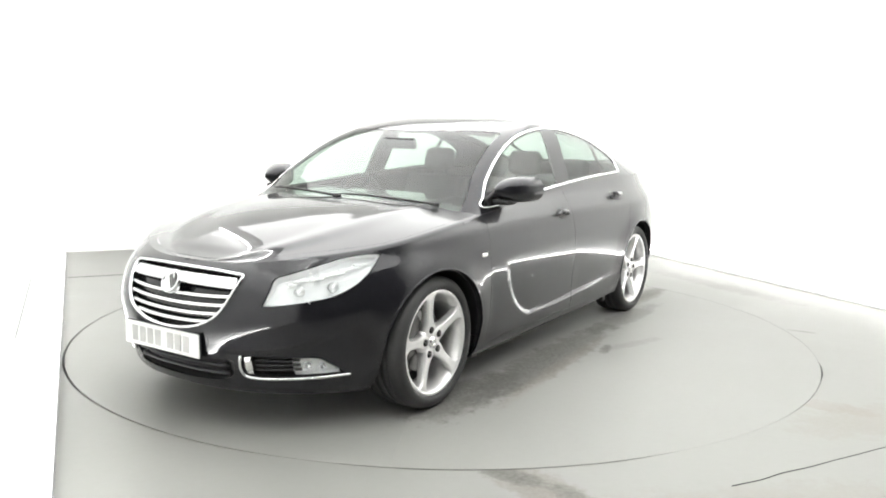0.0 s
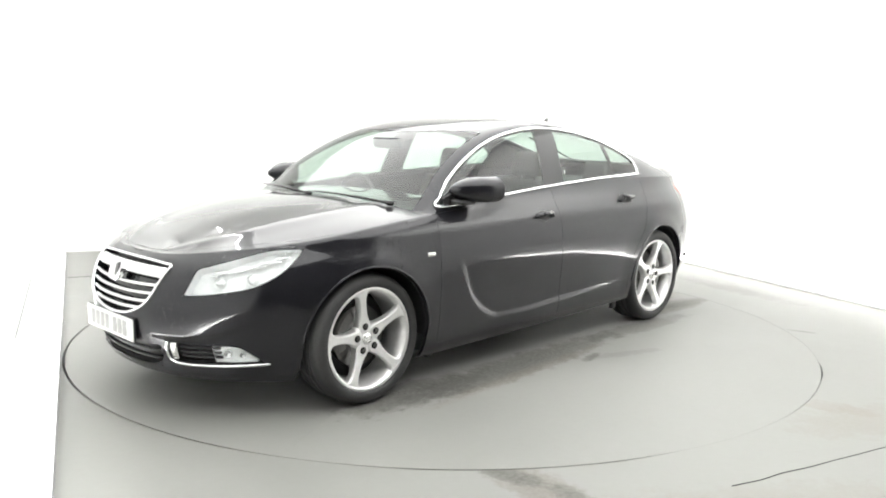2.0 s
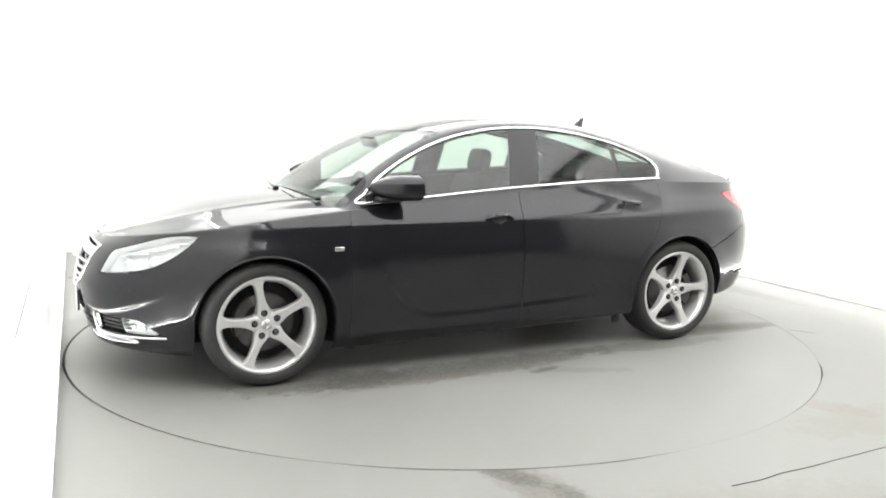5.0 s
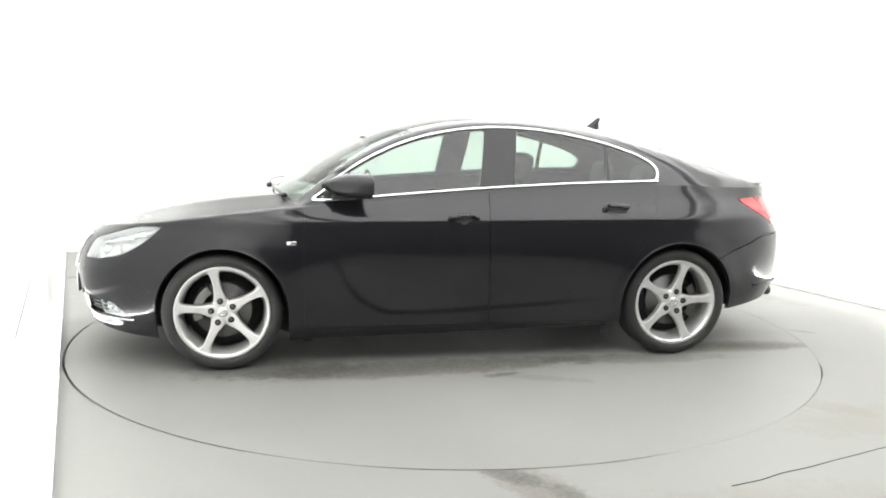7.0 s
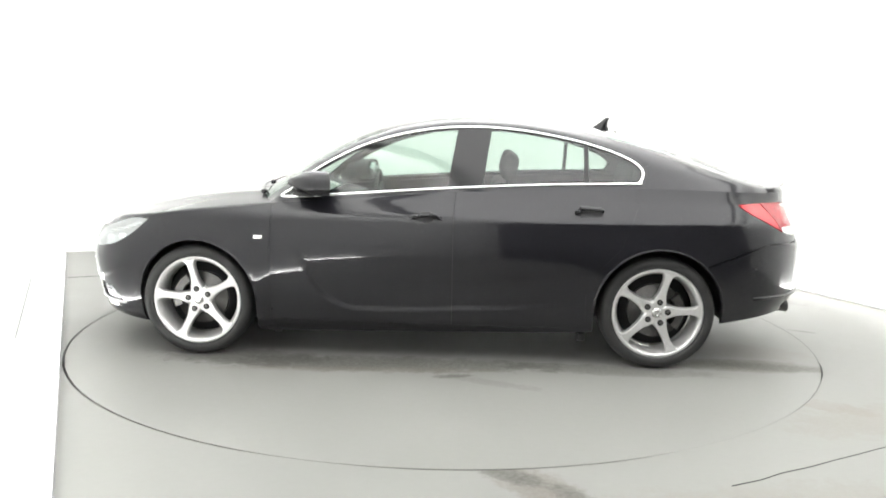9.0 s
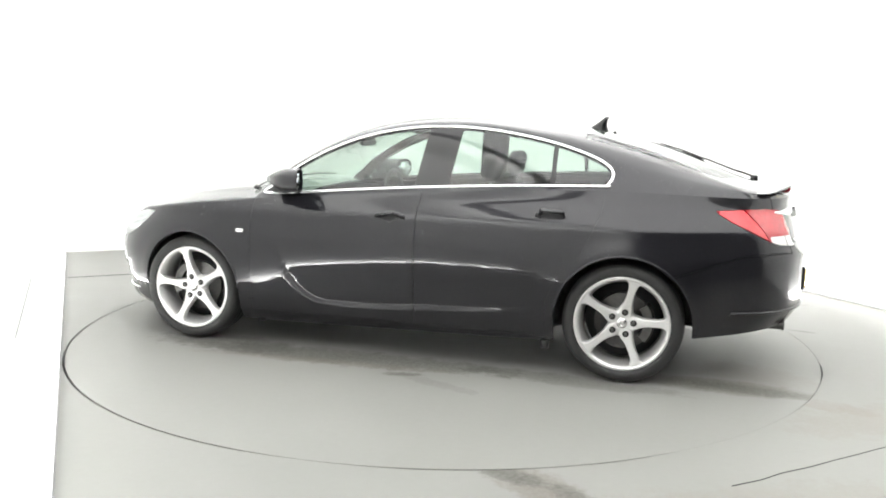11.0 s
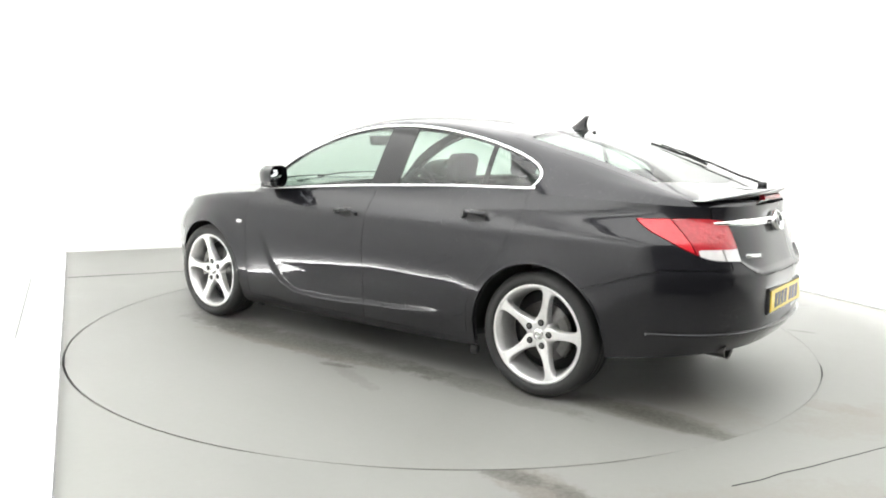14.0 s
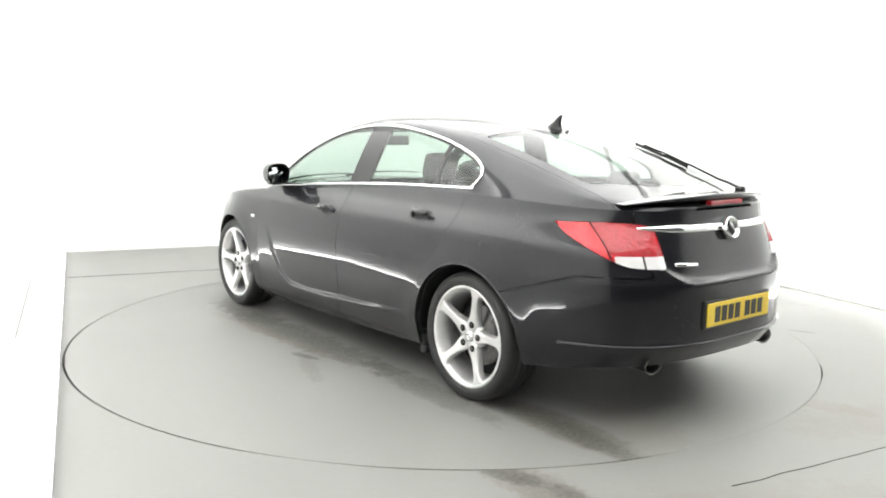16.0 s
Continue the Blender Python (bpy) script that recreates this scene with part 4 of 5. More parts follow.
for cx, r in ((1.3685, 0.374), (-1.3685, 0.382)):
    bm = bmesh.new()
    rows = []
    for k in range(25):
        a = radians(-6 + 192 * k / 24)
        rows.append([bm.verts.new((cx + r * math.cos(a), y, 0.335 + r * math.sin(a))) for y in (lip_y(cx + r * math.cos(a), max(0.335 + r * math.sin(a), 0.3)), 0.7, 0.56)])
    hub = bm.verts.new((cx, 0.56, 0.335))
    for r0, r1 in zip(rows, rows[1:]):
        bm.faces.new((r0[0], r0[1], r1[1], r1[0]))
        bm.faces.new((r0[1], r0[2], r1[2], r1[1]))
        bm.faces.new((r0[2], hub, r1[2]))
    pair("wheel_arch_liner", bm, trim_black, "black plastic arch liner")


# ---- cabin inside ----
def seat_mesh(bm, x, y, wide, back_top, rest):
    box(bm, (0.52, wide, 0.16), pose(x, y, 0.50, 0, -6, 0), 0.05, 3)
    lean = 18
    h = back_top - 0.52
    box(bm, (0.13, wide, h), Matrix.Translation((x - 0.30 - 0.5 * h * math.sin(radians(lean)), y, 0.52 + h / 2)) @ pose(0, 0, 0, 0, -lean, 0), 0.05, 3)
    for yy in rest:
        top = Vector((x - 0.30 - h * math.sin(radians(lean)) - 0.03, y + yy, back_top + 0.10))
        box(bm, (0.10, 0.24, 0.17), Matrix.Translation(top) @ pose(0, 0, 0, 0, -lean + 4, 0), 0.045, 3)
        for s_ in (-0.06, 0.06):
            box(bm, (0.012, 0.012, 0.16), Matrix.Translation(top + Vector((0.01, s_, -0.1))) @ pose(0, 0, 0, 0, -lean, 0))


for y in (0.36, -0.36):
    bm = bmesh.new()
    seat_mesh(bm, 0.0, y, 0.5, 1.05, (0.0,))
    part("front_seat", bm, cloth, car, "black cloth front seat with headrest")
bm = bmesh.new()
seat_mesh(bm, -0.86, 0.0, 1.15, 0.97, (0.36, -0.36))
part("rear_seat", bm, cloth, car, "black cloth rear bench with headrests")
bm = bmesh.new()
rows = []
for x, z in ((1.08, 0.93), (0.95, 0.955), (0.78, 0.955), (0.64, 0.925), (0.58, 0.84), (0.62, 0.55)):
    rows.append([bm.verts.new((x - 0.05 * abs(y), y * 0.76, z - 0.02 * y * y)) for y in np.linspace(-1, 1, 13)])
for r0, r1 in zip(rows, rows[1:]):
    for j in range(12):
        bm.faces.new((r0[j], r0[j + 1], r1[j + 1], r1[j]))
part("dashboard", bm, dash, car, "dark grey dashboard")
bm = bmesh.new()
tilt = Matrix.Translation((0.44, -0.36, 0.88)) @ pose(0, 0, 0, 0, 25, 90)
n, rows = 40, []
for k in range(n):
    a = 2 * math.pi * k / n
    rows.append([bm.verts.new(tilt @ Vector(((0.185 + 0.015 * math.cos(b)) * math.cos(a), 0.015 * math.sin(b), (0.185 + 0.015 * math.cos(b)) * math.sin(a)))) for b in (2 * math.pi * j / 8 for j in range(8))])
for k in range(n):
    r0, r1 = rows[k], rows[(k + 1) % n]
    for j in range(8):
        bm.faces.new((r0[j], r0[(j + 1) % 8], r1[(j + 1) % 8], r1[j]))
box(bm, (0.36, 0.03, 0.05), tilt, 0.012)
box(bm, (0.12, 0.05, 0.12), tilt, 0.02)
box(bm, (0.05, 0.03, 0.18), tilt @ pose(0, 0, -0.09), 0.012)
part("steering_wheel", bm, dash, car, "black steering wheel")
bm = bmesh.new()
box(bm, (0.035, 0.24, 0.07), pose(0.50, 0, 1.285, 0, 15, 0), 0.016)
part("rear_view_mirror", bm, dash, car, "dark interior mirror")
bm = bmesh.new()
rows = [[bm.verts.new((x, y, z)) for y in np.linspace(-0.62, 0.62, 7)] for x, z in ((-1.12, 0.98), (-1.3, 0.985), (-2.0, 0.99))]
for r0, r1 in zip(rows, rows[1:]):
    for j in range(6):
        bm.faces.new((r0[j], r0[j + 1], r1[j + 1], r1[j]))
part("parcel_shelf", bm, cloth, car, "dark parcel shelf")
bm = bmesh.new()
rows = [[bm.verts.new((float(x), y * float(rail_y(x)) * 0.86, float(roof_x(x)) - 0.035 - 0.03 * y * y)) for y in np.linspace(-1, 1, 9)] for x in np.linspace(0.3, -1.1, 20)]
for r0, r1 in zip(rows, rows[1:]):
    for j in range(8):
        bm.faces.new((r0[j], r0[j + 1], r1[j + 1], r1[j]))
part("headlining", bm, surface("headlining_cloth", (0.3, 0.3, 0.29), 0.9, vary=0.1, scale=200), car, "grey cloth headlining")


# ---- the car: front details ----
def face_strip(bm, zs, ys, wide, thick, front=True, lift=0.0, closed=False, taper=None):
    """A strip laid on the nose or tail along (y, z) places."""
    pts, ups = [], []
    for y, z in zip(ys, zs):
        p, n = face_at(y, z, front)
        pts.append(p + n * lift)
        ups.append(n)
    sweep(bm, pts, ups, wide, thick, closed, taper)


def inner_panel(name, vf, material, parent, depth, label=""):
    return panel(name, vf, material, parent, label, fold=-depth, lift=-depth)


grille = inner_panel("grille", both(grille_sk), gloss_black, car, 0.035, "black radiator grille with chrome bars")
ring = GRILLE[::2]
bm = bmesh.new()
face_strip(bm, ring[:, 1], ring[:, 0], 0.0125, 0.02, lift=0.003, closed=True)
part("grille_surround", bm, chrome, grille, "chrome grille surround")
bm = bmesh.new()
ys = np.linspace(-0.342, 0.342, 31)
face_strip(bm, 0.694 + 0.004 * (1 - (ys / 0.345) ** 2), ys, 0.058, 0.012, lift=-0.002)
part("grille_band", bm, satin_chrome, grille, "broad chrome band across the grille")
for z0, half in ((0.634, 0.336), (0.595, 0.318), (0.556, 0.288), (0.518, 0.238)):
    bm = bmesh.new()
    ys = np.linspace(-half, half, 25)
    face_strip(bm, z0 + 0.004 - 0.008 * (1 - (ys / half) ** 2), ys, 0.0165, 0.018, lift=-0.008)
    part("grille_bar", bm, satin_chrome, grille, "thin chrome grille bar")


def round_badge(parent, p, n, r):
    """A plain round chrome badge with a raised ring and a slanting bar."""
    m = Matrix.Translation(p) @ n.to_track_quat("Y", "Z").to_matrix().to_4x4()
    bm = bmesh.new()
    lathe(bm, [(0.001, 0.006), (r * 0.8, 0.006), (r * 0.82, 0.014), (r * 0.9, 0.018), (r * 0.99, 0.013), (r, -0.012)], m, 36)
    bmesh.ops.recalc_face_normals(bm, faces=bm.faces)
    badge = part("badge", bm, chrome, parent, "round chrome badge")
    bm = bmesh.new()
    box(bm, (r * 0.22, 0.008, r * 1.2), m @ pose(0, 0.008, 0, 0, 32, 0), 0.003)
    part("badge_relief", bm, disc_steel, badge, "dark relief on the badge")


p, n = face_at(0.0, 0.668, True)
round_badge(grille, p + n * 0.010, n, 0.056)

mouth = inner_panel("lower_intake", both(mouth_sk), trim_black, front_bumper, 0.04, "black lower air intake")
for z0 in (0.275, 0.315):
    bm = bmesh.new()
    ys = np.linspace(-0.31, 0.31, 25)
    face_strip(bm, np.full(25, z0), ys, 0.012, 0.02, lift=-0.018)
    part("intake_slat", bm, trim_black, mouth)


def number_plate(parent, p, n, material, ink, label, tip):
    m = Matrix.Translation(p) @ Matrix(((0, n.x, 0, 0), (1 if n.x > 0 else -1, 0, 0, 0), (0, 0, 1, 0), (0, 0, 0, 1))) @ pose(0, 0, 0, tip, 0, 0)
    bm = bmesh.new()
    box(bm, (0.524, 0.012, 0.115), m @ pose(0, -0.004, 0), 0.004)
    holder = part("number_plate", bm, trim_black, parent, label, smooth=False)
    bm = bmesh.new()
    box(bm, (0.52, 0.008, 0.111), m @ pose(0, 0.004, 0), 0.003)
    part("plate_face", bm, material, holder, "", smooth=False)
    x = -0.205
    for k in range(7):
        bm = bmesh.new()
        box(bm, (0.042, 0.002, 0.074), m @ pose(x + 0.021, 0.0085, 0), 0.0)
        part("bar", bm, ink, holder, "", smooth=False)
        x += 0.055 + (0.03 if k == 3 else 0)


bar_grey = surface("plate_bar_grey", (0.42, 0.42, 0.41), 0.45, vary=0.15)
p, n = face_at(0.0, 0.408, True)
number_plate(front_bumper, p + Vector((0.005, -0.05, -0.004)), Vector((1, 0, 0)), plate_white, bar_grey, "white front number plate with plain bars", 0)

# head lamps: clear lens over a bright housing with round projectors
housing_vf = cut(lamp_sk, shrink(f_lamp, 0.003))[0]
for flip, sgn in ((lambda q: q, 1), (mirrored, -1)):
    house = inner_panel("headlamp", flip(housing_vf), lamp_white_plastic, car, 0.05, "clear headlamp with bright chrome reflector")
    for x, z, r in ((2.062, 0.662, 0.024), (1.955, 0.672, 0.028)):
        q, n = flank_at(x, z)
        q, n = Vector((q.x, q.y * sgn, q.z)), Vector((0.85, 0.5 * sgn, 0.05)).normalized()
        m = Matrix.Translation(q - n * 0.05) @ n.to_track_quat("Y", "Z").to_matrix().to_4x4()
        bm = bmesh.new()
        lathe(bm, [(r, -0.02), (r * 1.05, 0.018), (r * 0.92, 0.022), (r * 0.78, 0.005)], m, 32)
        lathe(bm, [(r * 0.78, 0.005), (r * 0.7, 0.016), (r * 0.4, 0.026), (0.001, 0.03)], m, 32)
        bmesh.ops.recalc_face_normals(bm, faces=bm.faces)
        part("projector", bm, lamp_bright, house, "round lamp projector")
    bm = bmesh.new()
    for k in range(14):
        q, n = flank_at(2.06 - 0.022 * k, 0.712 + 0.0055 * k)
        n = Vector((n.x, n.y * sgn, n.z))
        box(bm, (0.036, 0.03, 0.010), Matrix.Translation(Vector((q.x, q.y * sgn, q.z)) - n * 0.03) @ pose(0, 0, 0, 0, 0, -35 * sgn), 0.004)
    part("indicator_strip", bm, lamp_white_plastic, house, "pale indicator strip")
    panel("lens", flip(housing_vf), clear, house, "clear plastic lens", fold=0)

# fog lamp recesses with chrome blades
for flip, sgn in ((lambda q: q, 1), (mirrored, -1)):
    nook = inner_panel("fog_recess", flip(fog_sk), trim_black, front_bumper, 0.04, "black fog lamp recess with chrome edge")
    for z0 in (0.303, 0.326, 0.349):
        bm = bmesh.new()
        ys = np.linspace(0.43, 0.60, 14) * sgn
        face_strip(bm, np.full(14, z0), ys, 0.009, 0.016, lift=-0.02)
        part("recess_slat", bm, trim_black, nook)
    edge = smooth_path([(0.381, 0.376), (0.374, 0.34), (0.373, 0.309), (0.387, 0.279), (0.43, 0.269), (0.52, 0.268), (0.62, 0.270), (0.735, 0.277)], 6)
    bm = bmesh.new()
    face_strip(bm, edge[:, 1], edge[:, 0] * sgn, 0.013, 0.012, lift=0.003)
    part("chrome_blade", bm, chrome, nook, "chrome blade under the fog lamp")
    bm = bmesh.new()
    face_strip(bm, [0.37, 0.345, 0.32, 0.292], [0.407 * sgn] * 4, 0.036, 0.012, lift=-0.002)
    part("chrome_end", bm, satin_chrome, nook, "chrome end piece")
    lens_vf = cut(cut(fog_sk, lambda v: v[:, 1] - 0.575)[0], shrink(f_fog, 0.005))[0]
    fog = panel("fog_lamp", flip(lens_vf), lamp_bright, nook, "fog lamp with a bright reflector", fold=-0.02, lift=-0.026)
    panel("lens", flip(lens_vf), clear, fog, "clear plastic lens", fold=0.004, lift=-0.003)
    for by, bz, br in ((0.622, 0.325, 0.020), (0.668, 0.318, 0.014)):
        q, n = face_at(by * sgn, bz, True)
        m = Matrix.Translation(q - n * 0.026) @ n.to_track_quat("Y", "Z").to_matrix().to_4x4()
        bm = bmesh.new()
        lathe(bm, [(br, 0.0), (br, 0.012), (br * 0.8, 0.013), (br * 0.55, 0.005), (0.001, 0.003)], m, 24)
        bmesh.ops.recalc_face_normals(bm, faces=bm.faces)
        part("lamp_bowl", bm, reflector, fog, "round lamp bowl")

# cowl and wipers at the foot of the windscreen
bm = bmesh.new()
rows = []
for y in np.linspace(-0.74, 0.74, 25):
    bend = 0.2 * (abs(y) / 0.74) ** 2.2
    rows.append([bm.verts.new((x - bend, y, z - 0.028 * (abs(y) / 0.74) ** 2)) for x, z in ((1.16, 0.962), (1.12, 0.984), (1.06, 0.988), (1.02, 0.975))])
for r0, r1 in zip(rows, rows[1:]):
    for j in range(3):
        bm.faces.new((r0[j], r0[j + 1], r1[j + 1], r1[j]))
part("cowl", bm, trim_black, car, "black plastic cowl below the windscreen")
for a, b in (((1.02, 0.62, 0.98), (1.09, 0.02, 1.008)), ((1.12, 0.02, 0.998), (1.02, -0.60, 1.01))):
    a, b = Vector(a), Vector(b)
    bm = bmesh.new()
    path = [a.lerp(b, k / 12) + Vector((0.03 * math.sin(math.pi * k / 12), 0, 0.012 * math.sin(math.pi * k / 12))) for k in range(13)]
    sweep(bm, path, Vector((0.4, 0, 1)), 0.013, 0.012, taper=lambda f: 1.1 - 0.5 * f)
    arm = part("wiper", bm, gloss_black, car, "black windscreen wiper")
    bm = bmesh.new()
    box(bm, (0.036, 0.036, 0.026), Matrix.Translation(a), 0.010)
    part("wiper_pivot", bm, gloss_black, arm)


# ---- the car: side details ----
def door_mirror(sgn):
    bm = bmesh.new()
    rows = []
    for f in np.linspace(0, 1, 14):
        x = 0.785 - 0.225 * f
        k = math.sin(min(1.0, 0.1 + f * 1.25) * math.pi / 2) ** 0.7
        cy, cz = 0.92 - 0.03 * (1 - f), 1.050
        ry, rz = 0.098 * k, 0.072 * k
        rows.append([bm.verts.new((x - 0.03 * math.cos(a), (cy + ry * math.copysign(abs(math.cos(a)) ** 0.75, math.cos(a))) * sgn, cz + 0.006 + rz * math.copysign(abs(math.sin(a)) ** 0.8, math.sin(a)))) for a in (2 * math.pi * j / 24 for j in range(24))])
    for r0, r1 in zip(rows, rows[1:]):
        for j in range(24):
            bm.faces.new((r0[j], r0[(j + 1) % 24], r1[(j + 1) % 24], r1[j]))
    bm.faces.new(rows[0])
    bmesh.ops.recalc_face_normals(bm, faces=bm.faces)
    head = part("door_mirror", bm, paint, car, "gloss black door mirror")
    bm = bmesh.new()
    m = Matrix.Translation((0.562, 0.935 * sgn, 1.05)) @ pose(0, 0, 0, 0, 0, 20 * sgn)
    box(bm, (0.008, 0.15, 0.10), m, 0.0)
    bmesh.ops.bevel(bm, geom=[e for e in bm.edges if abs(e.verts[0].co.x - e.verts[1].co.x) > 0.004 and (e.verts[0].co - e.verts[1].co).length < 0.02], offset=0.03, segments=4, affect="EDGES")
    part("mirror_glass", bm, mirror_silver, head, "dim mirror glass")
    bm = bmesh.new()
    box(bm, (0.11, 0.11, 0.03), pose(0.70, 0.86 * sgn, 0.99, 0, 0, 0), 0.012)
    box(bm, (0.13, 0.02, 0.07), pose(0.735, 0.805 * sgn, 1.0, 0, 20, 0), 0.008)
    part("mirror_foot", bm, trim_black, head, "black mirror foot")


door_mirror(1), door_mirror(-1)


def door_handle(x, z, parents):
    q, n = flank_at(x, z)
    bm = bmesh.new()
    path = []
    for k in range(15):
        f = k / 14
        s, m_ = flank_at(x + 0.09 - 0.18 * f, z + 0.004 * math.sin(f * math.pi))
        path.append(s + m_ * (0.002 + 0.028 * math.sin(math.pi * f) ** 0.5))
    sweep(bm, path, n, 0.024, 0.018)
    a, b = pair("door_handle", bm, paint, "gloss black door handle", parents)
    bm = bmesh.new()
    c, rim = None, []
    for k in range(24):
        t = 2 * math.pi * k / 24
        s, m_ = flank_at(x + 0.055 * math.cos(t), z + 0.03 * math.sin(t))
        rim.append(bm.verts.new(s + m_ * 0.0015))
    bm.faces.new(rim)
    bmesh.ops.recalc_face_normals(bm, faces=bm.faces)
    pair("handle_cup", bm, trim_black, "dark handle recess", (a, b))


door_handle(0.0, 0.868, (DOORS[0], DOORS[2]))
door_handle(-0.955, 0.918, (DOORS[1], DOORS[3]))
q, n = flank_at(0.967, 0.728)
bm = bmesh.new()
box(bm, (0.052, 0.008, 0.022), Matrix.Translation(q + n * 0.002) @ pose(0, 0, 0, 0, 0, 0), 0.003)
pair("side_repeater", bm, satin_chrome, "small chrome side repeater")
# thin rubber edge below the doors and jacking covers
for x0, x1 in ((0.93, 0.86), (-0.90, -0.97)):
    bm = bmesh.new()
    box(bm, (0.05, 0.03, 0.05), pose((x0 + x1) / 2, 0.80, 0.165), 0.008)
    pair("mud_guard", bm, trim_black, "small black plastic guard")
# arch lips
for cx, r in ((1.3685, 0.372), (-1.3685, 0.380)):
    bm = bmesh.new()
    pts = []
    for k in range(41):
        a = radians(2 + 176 * k / 40)
        s, m_ = flank_at(cx + (r + 0.004) * math.cos(a), 0.335 + (r + 0.004) * math.sin(a))
        pts.append(Vector((cx + r * math.cos(a), s.y - 0.004, 0.335 + r * math.sin(a))))
    sweep(bm, pts, Vector((0, 1, 0)), 0.012, 0.014)
    pair("arch_lip", bm, paint)

# ---- the car: rear details ----
f_white = lambda v: np.minimum(0.834 - v[:, 2], 0.65 - v[:, 1])
f_dark = lambda v: np.minimum(np.minimum(0.62 - v[:, 1], 0.93 - v[:, 2]), v[:, 2] - 0.80)
tail_in = cut(tail_sk, shrink(f_tail, 0.003))[0]
tail_white, tail_red = cut(tail_in, f_white)
for flip in (lambda q: q, mirrored):
    lamp = panel("tail_lamp", flip(cut(tail_red, lambda v: v[:, 1] - 0.664)[0]), red_lens, car, "red tail lamp with white lower lens", fold=0.02, lift=0.002)
    panel("inner_lens", flip(cut(tail_red, lambda v: 0.66 - v[:, 1])[0]), dark_red_lens, lamp, "deep red lens", fold=0.02, lift=0.002)
    for lo, hi in ((0.3, 0.543), (0.553, 0.70)):
        piece = cut(cut(tail_white, lambda v: v[:, 1] - lo)[0], lambda v: hi - v[:, 1])[0]
        if len(piece[1]):
            panel("reversing_lens", flip(piece), white_lens, lamp, "white reversing lens", fold=0.02, lift=0.001)
for flip in (lambda q: q, mirrored):
    panel("lamp_backing", flip(tail_sk), trim_black, car, "black lamp backing", fold=0, lift=-0.025)
bm = bmesh.new()
ys = np.linspace(-0.53, 0.53, 41)
face_strip(bm, 0.954 - 0.006 * (1 - (ys / 0.53) ** 2), ys, 0.038, 0.018, front=False, lift=0.004, taper=lambda f: 0.25 + 0.75 * min(1, 7 * f, 7 * (1 - f)))
part("chrome_bar", bm, chrome, tailgate, "chrome bar across the tailgate")
p, n = face_at(0.0, 0.935, False)
round_badge(tailgate, p + n * 0.02, n, 0.055)
bm = bmesh.new()
face_strip(bm, [0.792, 0.790, 0.788], [0.40, 0.335, 0.27], 0.018, 0.006, front=False, lift=0.003)
part("bar", bm, chrome, tailgate, "small chrome lettering bar")
p, n = face_at(0.0, 0.555, False)
bm = bmesh.new()
box(bm, (0.02, 0.548, 0.134), pose(p.x + 0.010, 0, 0.556), 0.004)
part("plate_recess", bm, trim_black, rear_bumper, "black plate surround", smooth=False)
number_plate(rear_bumper, Vector((p.x - 0.001, 0, 0.556)), Vector((-1, 0, 0)), plate_yellow, bar_black, "yellow rear number plate with plain bars", 0)
# lower valance with a bright lip
bm = bmesh.new()
ys = np.linspace(-0.80, 0.80, 61)
face_strip(bm, np.full(61, 0.425), ys, 0.018, 0.022, front=False, lift=0.002)
part("valance_lip", bm, paint, rear_bumper, "gloss black lower lip")
for sgn in (1, -1):
    bm = bmesh.new()
    m = pose(-2.115, 0.475 * sgn, 0.328, 0, 0, 90)
    lathe(bm, [(0.036, -0.1), (0.038, 0.11), (0.042, 0.118), (0.040, 0.12), (0.035, 0.112), (0.033, 0.0), (0.001, 0.0)], m @ Matrix.Diagonal((1.5, 1, 1.0, 1)), 32)
    bmesh.ops.recalc_face_normals(bm, faces=bm.faces)
    part("exhaust_tip", bm, disc_steel, car, "oval chrome exhaust tip")

# spoiler on the tailgate
bm = bmesh.new()
rows = []
for y in np.linspace(-0.57, 0.57, 41):
    e = (abs(y) / 0.57) ** 2.4
    sweep_x, drop = 0.17 * e, 0.035 * (abs(y) / 0.57) ** 2
    thin = 1 - 0.85 * e
    base = float(roof_x(-2.0))
    prof = [(-1.99, base - 0.008), (-2.06, base - 0.016), (-2.14, base - 0.019), (-2.22, base - 0.013), (-2.268, base - 0.007), (-2.273, base - 0.014), (-2.25, base - 0.034), (-2.2, 1.055), (-2.18, 1.02)]
    rows.append([bm.verts.new((x + sweep_x, y, base - 0.02 + (z - base + 0.02) * thin - drop)) for x, z in prof])
for r0, r1 in zip(rows, rows[1:]):
    for j in range(len(rows[0]) - 1):
        bm.faces.new((r0[j], r0[j + 1], r1[j + 1], r1[j]))
bmesh.ops.recalc_face_normals(bm, faces=bm.faces)
part("spoiler", bm, paint, tailgate, "gloss black lip spoiler")
bm = bmesh.new()
box(bm, (0.03, 0.27, 0.024), pose(-2.238, 0, 1.062), 0.006)
part("high_brake_light", bm, dark_red_lens, tailgate, "red high-level brake light", smooth=False)


def deck_at(x, y):
    i = int(np.argmin(np.abs(CABIN_X - x)))
    sec = cabin_grid[i][::-1]
    return Vector((x, y, float(np.interp(abs(y), sec[:, 1], sec[:, 2]))))


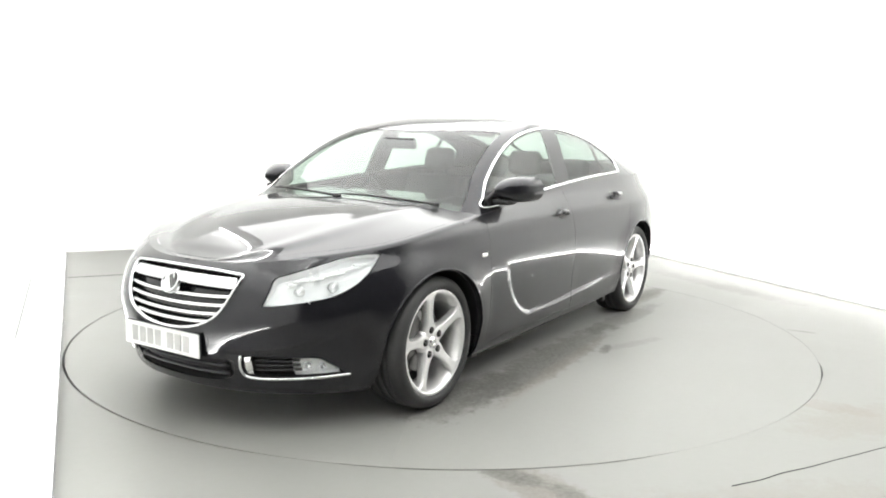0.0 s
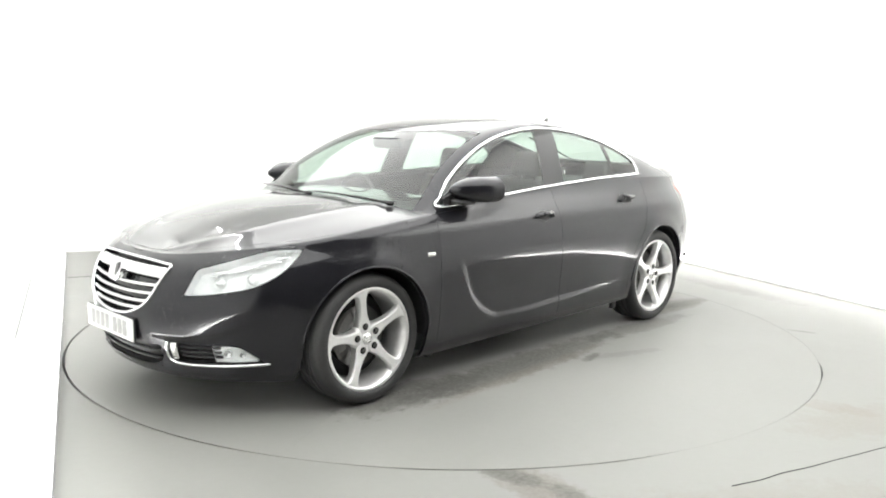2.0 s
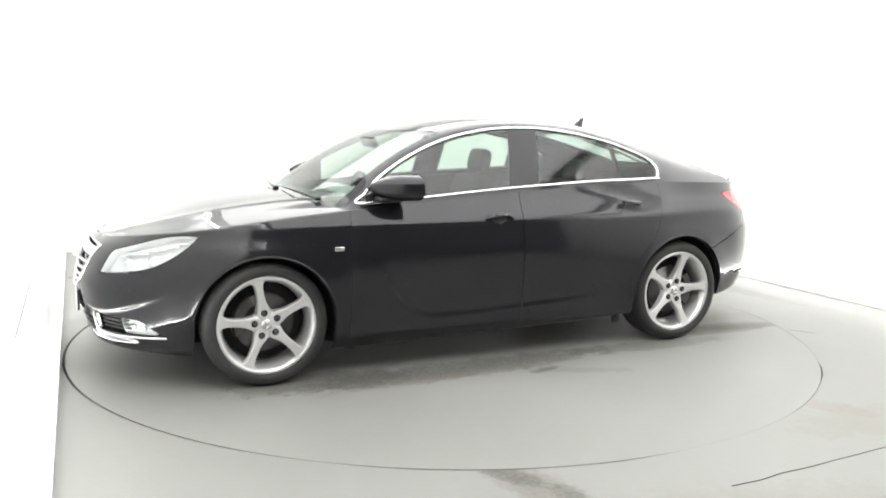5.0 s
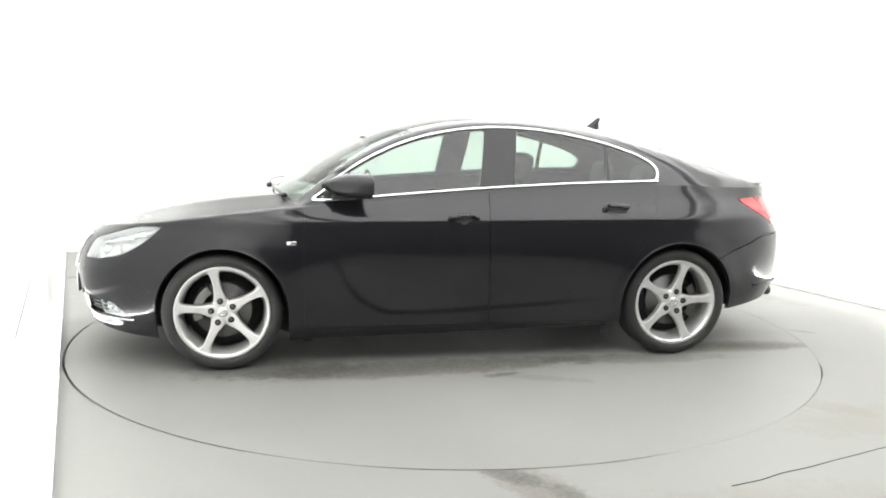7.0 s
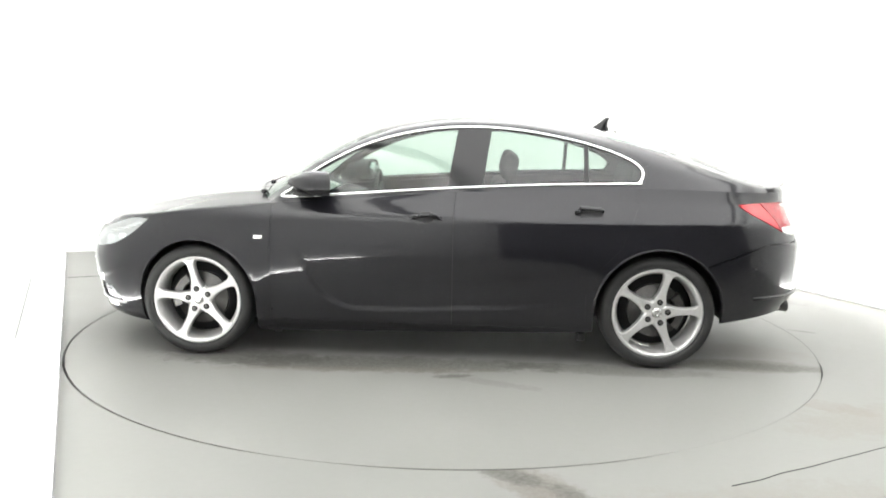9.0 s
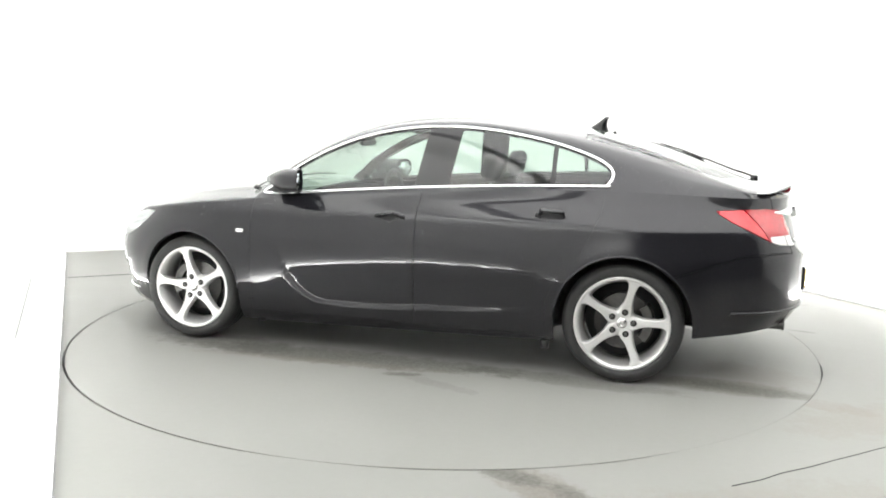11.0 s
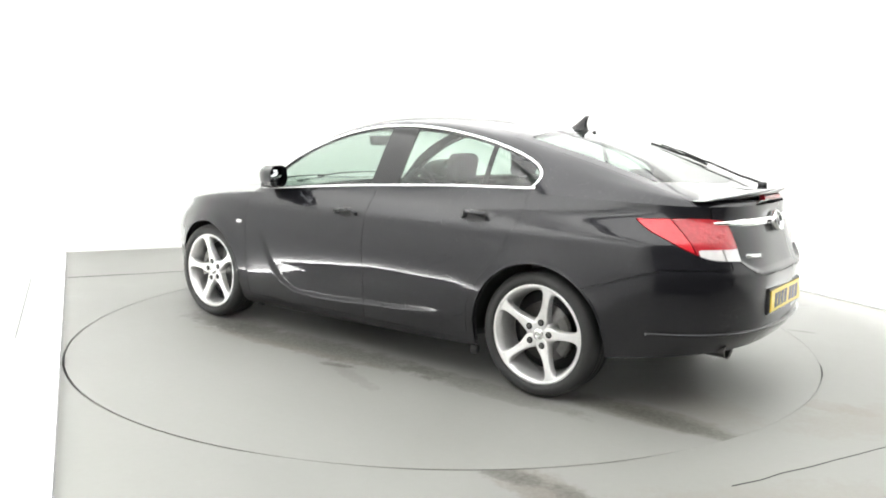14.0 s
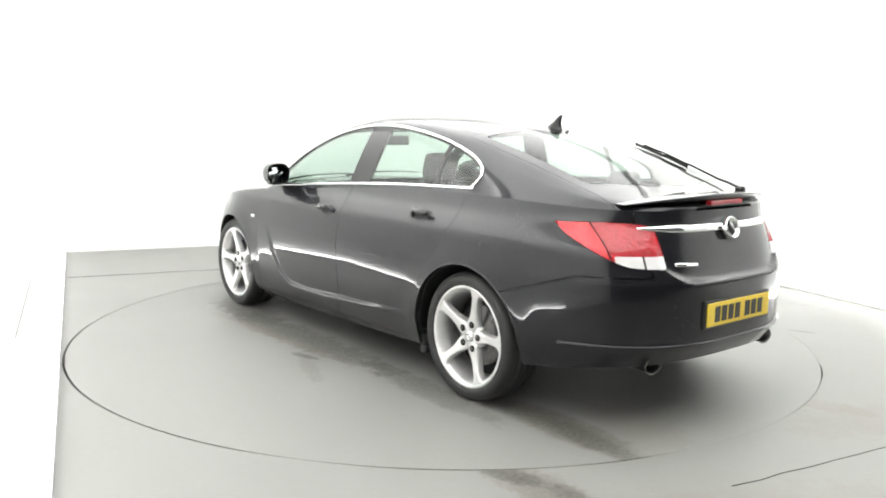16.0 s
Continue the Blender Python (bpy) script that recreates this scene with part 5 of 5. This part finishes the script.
bm = bmesh.new()
path = [deck_at(-2.08 + 0.62 * k / 14, -0.39 + 0.03 * k / 14) + Vector((-0.01, 0, 0.024)) for k in range(15)]
sweep(bm, path, Vector((0, 0, 1)), 0.010, 0.013, taper=lambda f: 1.2 - 0.4 * f)
wiper = part("rear_wiper", bm, gloss_black, tailgate, "black rear wiper")
bm = bmesh.new()
sweep(bm, [deck_at(-1.40 - 0.36 * k / 8, -0.372) + Vector((0, 0, 0.012)) for k in range(9)], Vector((0, 0, 1)), 0.008, 0.018)
part("wiper_blade", bm, trim_black, wiper)
bm = bmesh.new()
box(bm, (0.05, 0.04, 0.05), Matrix.Translation(deck_at(-2.08, -0.39) + Vector((0, 0, 0.012))), 0.012)
part("wiper_pivot", bm, gloss_black, wiper)
bm = bmesh.new()
lathe(bm, [(0.012, 0), (0.011, 0.008), (0.004, 0.013), (0.0005, 0.013)], Matrix.Translation(deck_at(-1.2, 0) + Vector((0, 0, -0.003))) @ pose(0, 0, 0, 90), 12)
part("washer_nozzle", bm, gloss_black, tailgate, "small black washer nozzle")
# shark-fin aerial
bm = bmesh.new()
rows = []
for f in np.linspace(0, 1, 8):
    front, back, half = -1.035 - 0.10 * f, -1.165 - 0.0 * f + 0.015 * math.sin(f * 3), 0.022 * (1 - f) ** 0.7 + 0.003
    z = float(roof_x(-1.1)) - 0.006 + 0.085 * f
    rows.append([bm.verts.new((front + (back - front) * (0.5 - 0.5 * math.cos(a)), half * math.sin(a), z - 0.18 * (front + (back - front) * (0.5 - 0.5 * math.cos(a)) + 1.1) * -1 * (1 - f))) for a in (2 * math.pi * j / 16 for j in range(16))])
for r0, r1 in zip(rows, rows[1:]):
    for j in range(16):
        bm.faces.new((r0[j], r0[(j + 1) % 16], r1[(j + 1) % 16], r1[j]))
bm.faces.new(rows[-1])
bmesh.ops.recalc_face_normals(bm, faces=bm.faces)
part("roof_aerial", bm, gloss_black, car, "black shark-fin aerial")


# ---- motion ----
# the turntable's turn in degrees, every half second
TURNS = [236.94, 235.21, 232.5, 229.11, 225.61, 222.12, 218.64, 215.17, 211.7, 208.24, 204.77, 201.31, 197.84, 194.38, 190.91, 187.44, 183.96,
         180.49, 177.01, 173.53, 170.05, 166.57, 163.09, 159.62, 156.15, 152.69, 149.24, 145.8, 142.38, 138.98, 135.6, 132.24, 128.91]


def motions():
    rows = [(0.5 * k, pose(0, 0, 0, 0, 0, a)) for k, a in enumerate(TURNS)]
    walk(turntable, rows)
    walk(car, [(t, m @ Matrix.Translation(OFF)) for t, m in rows])


motions()
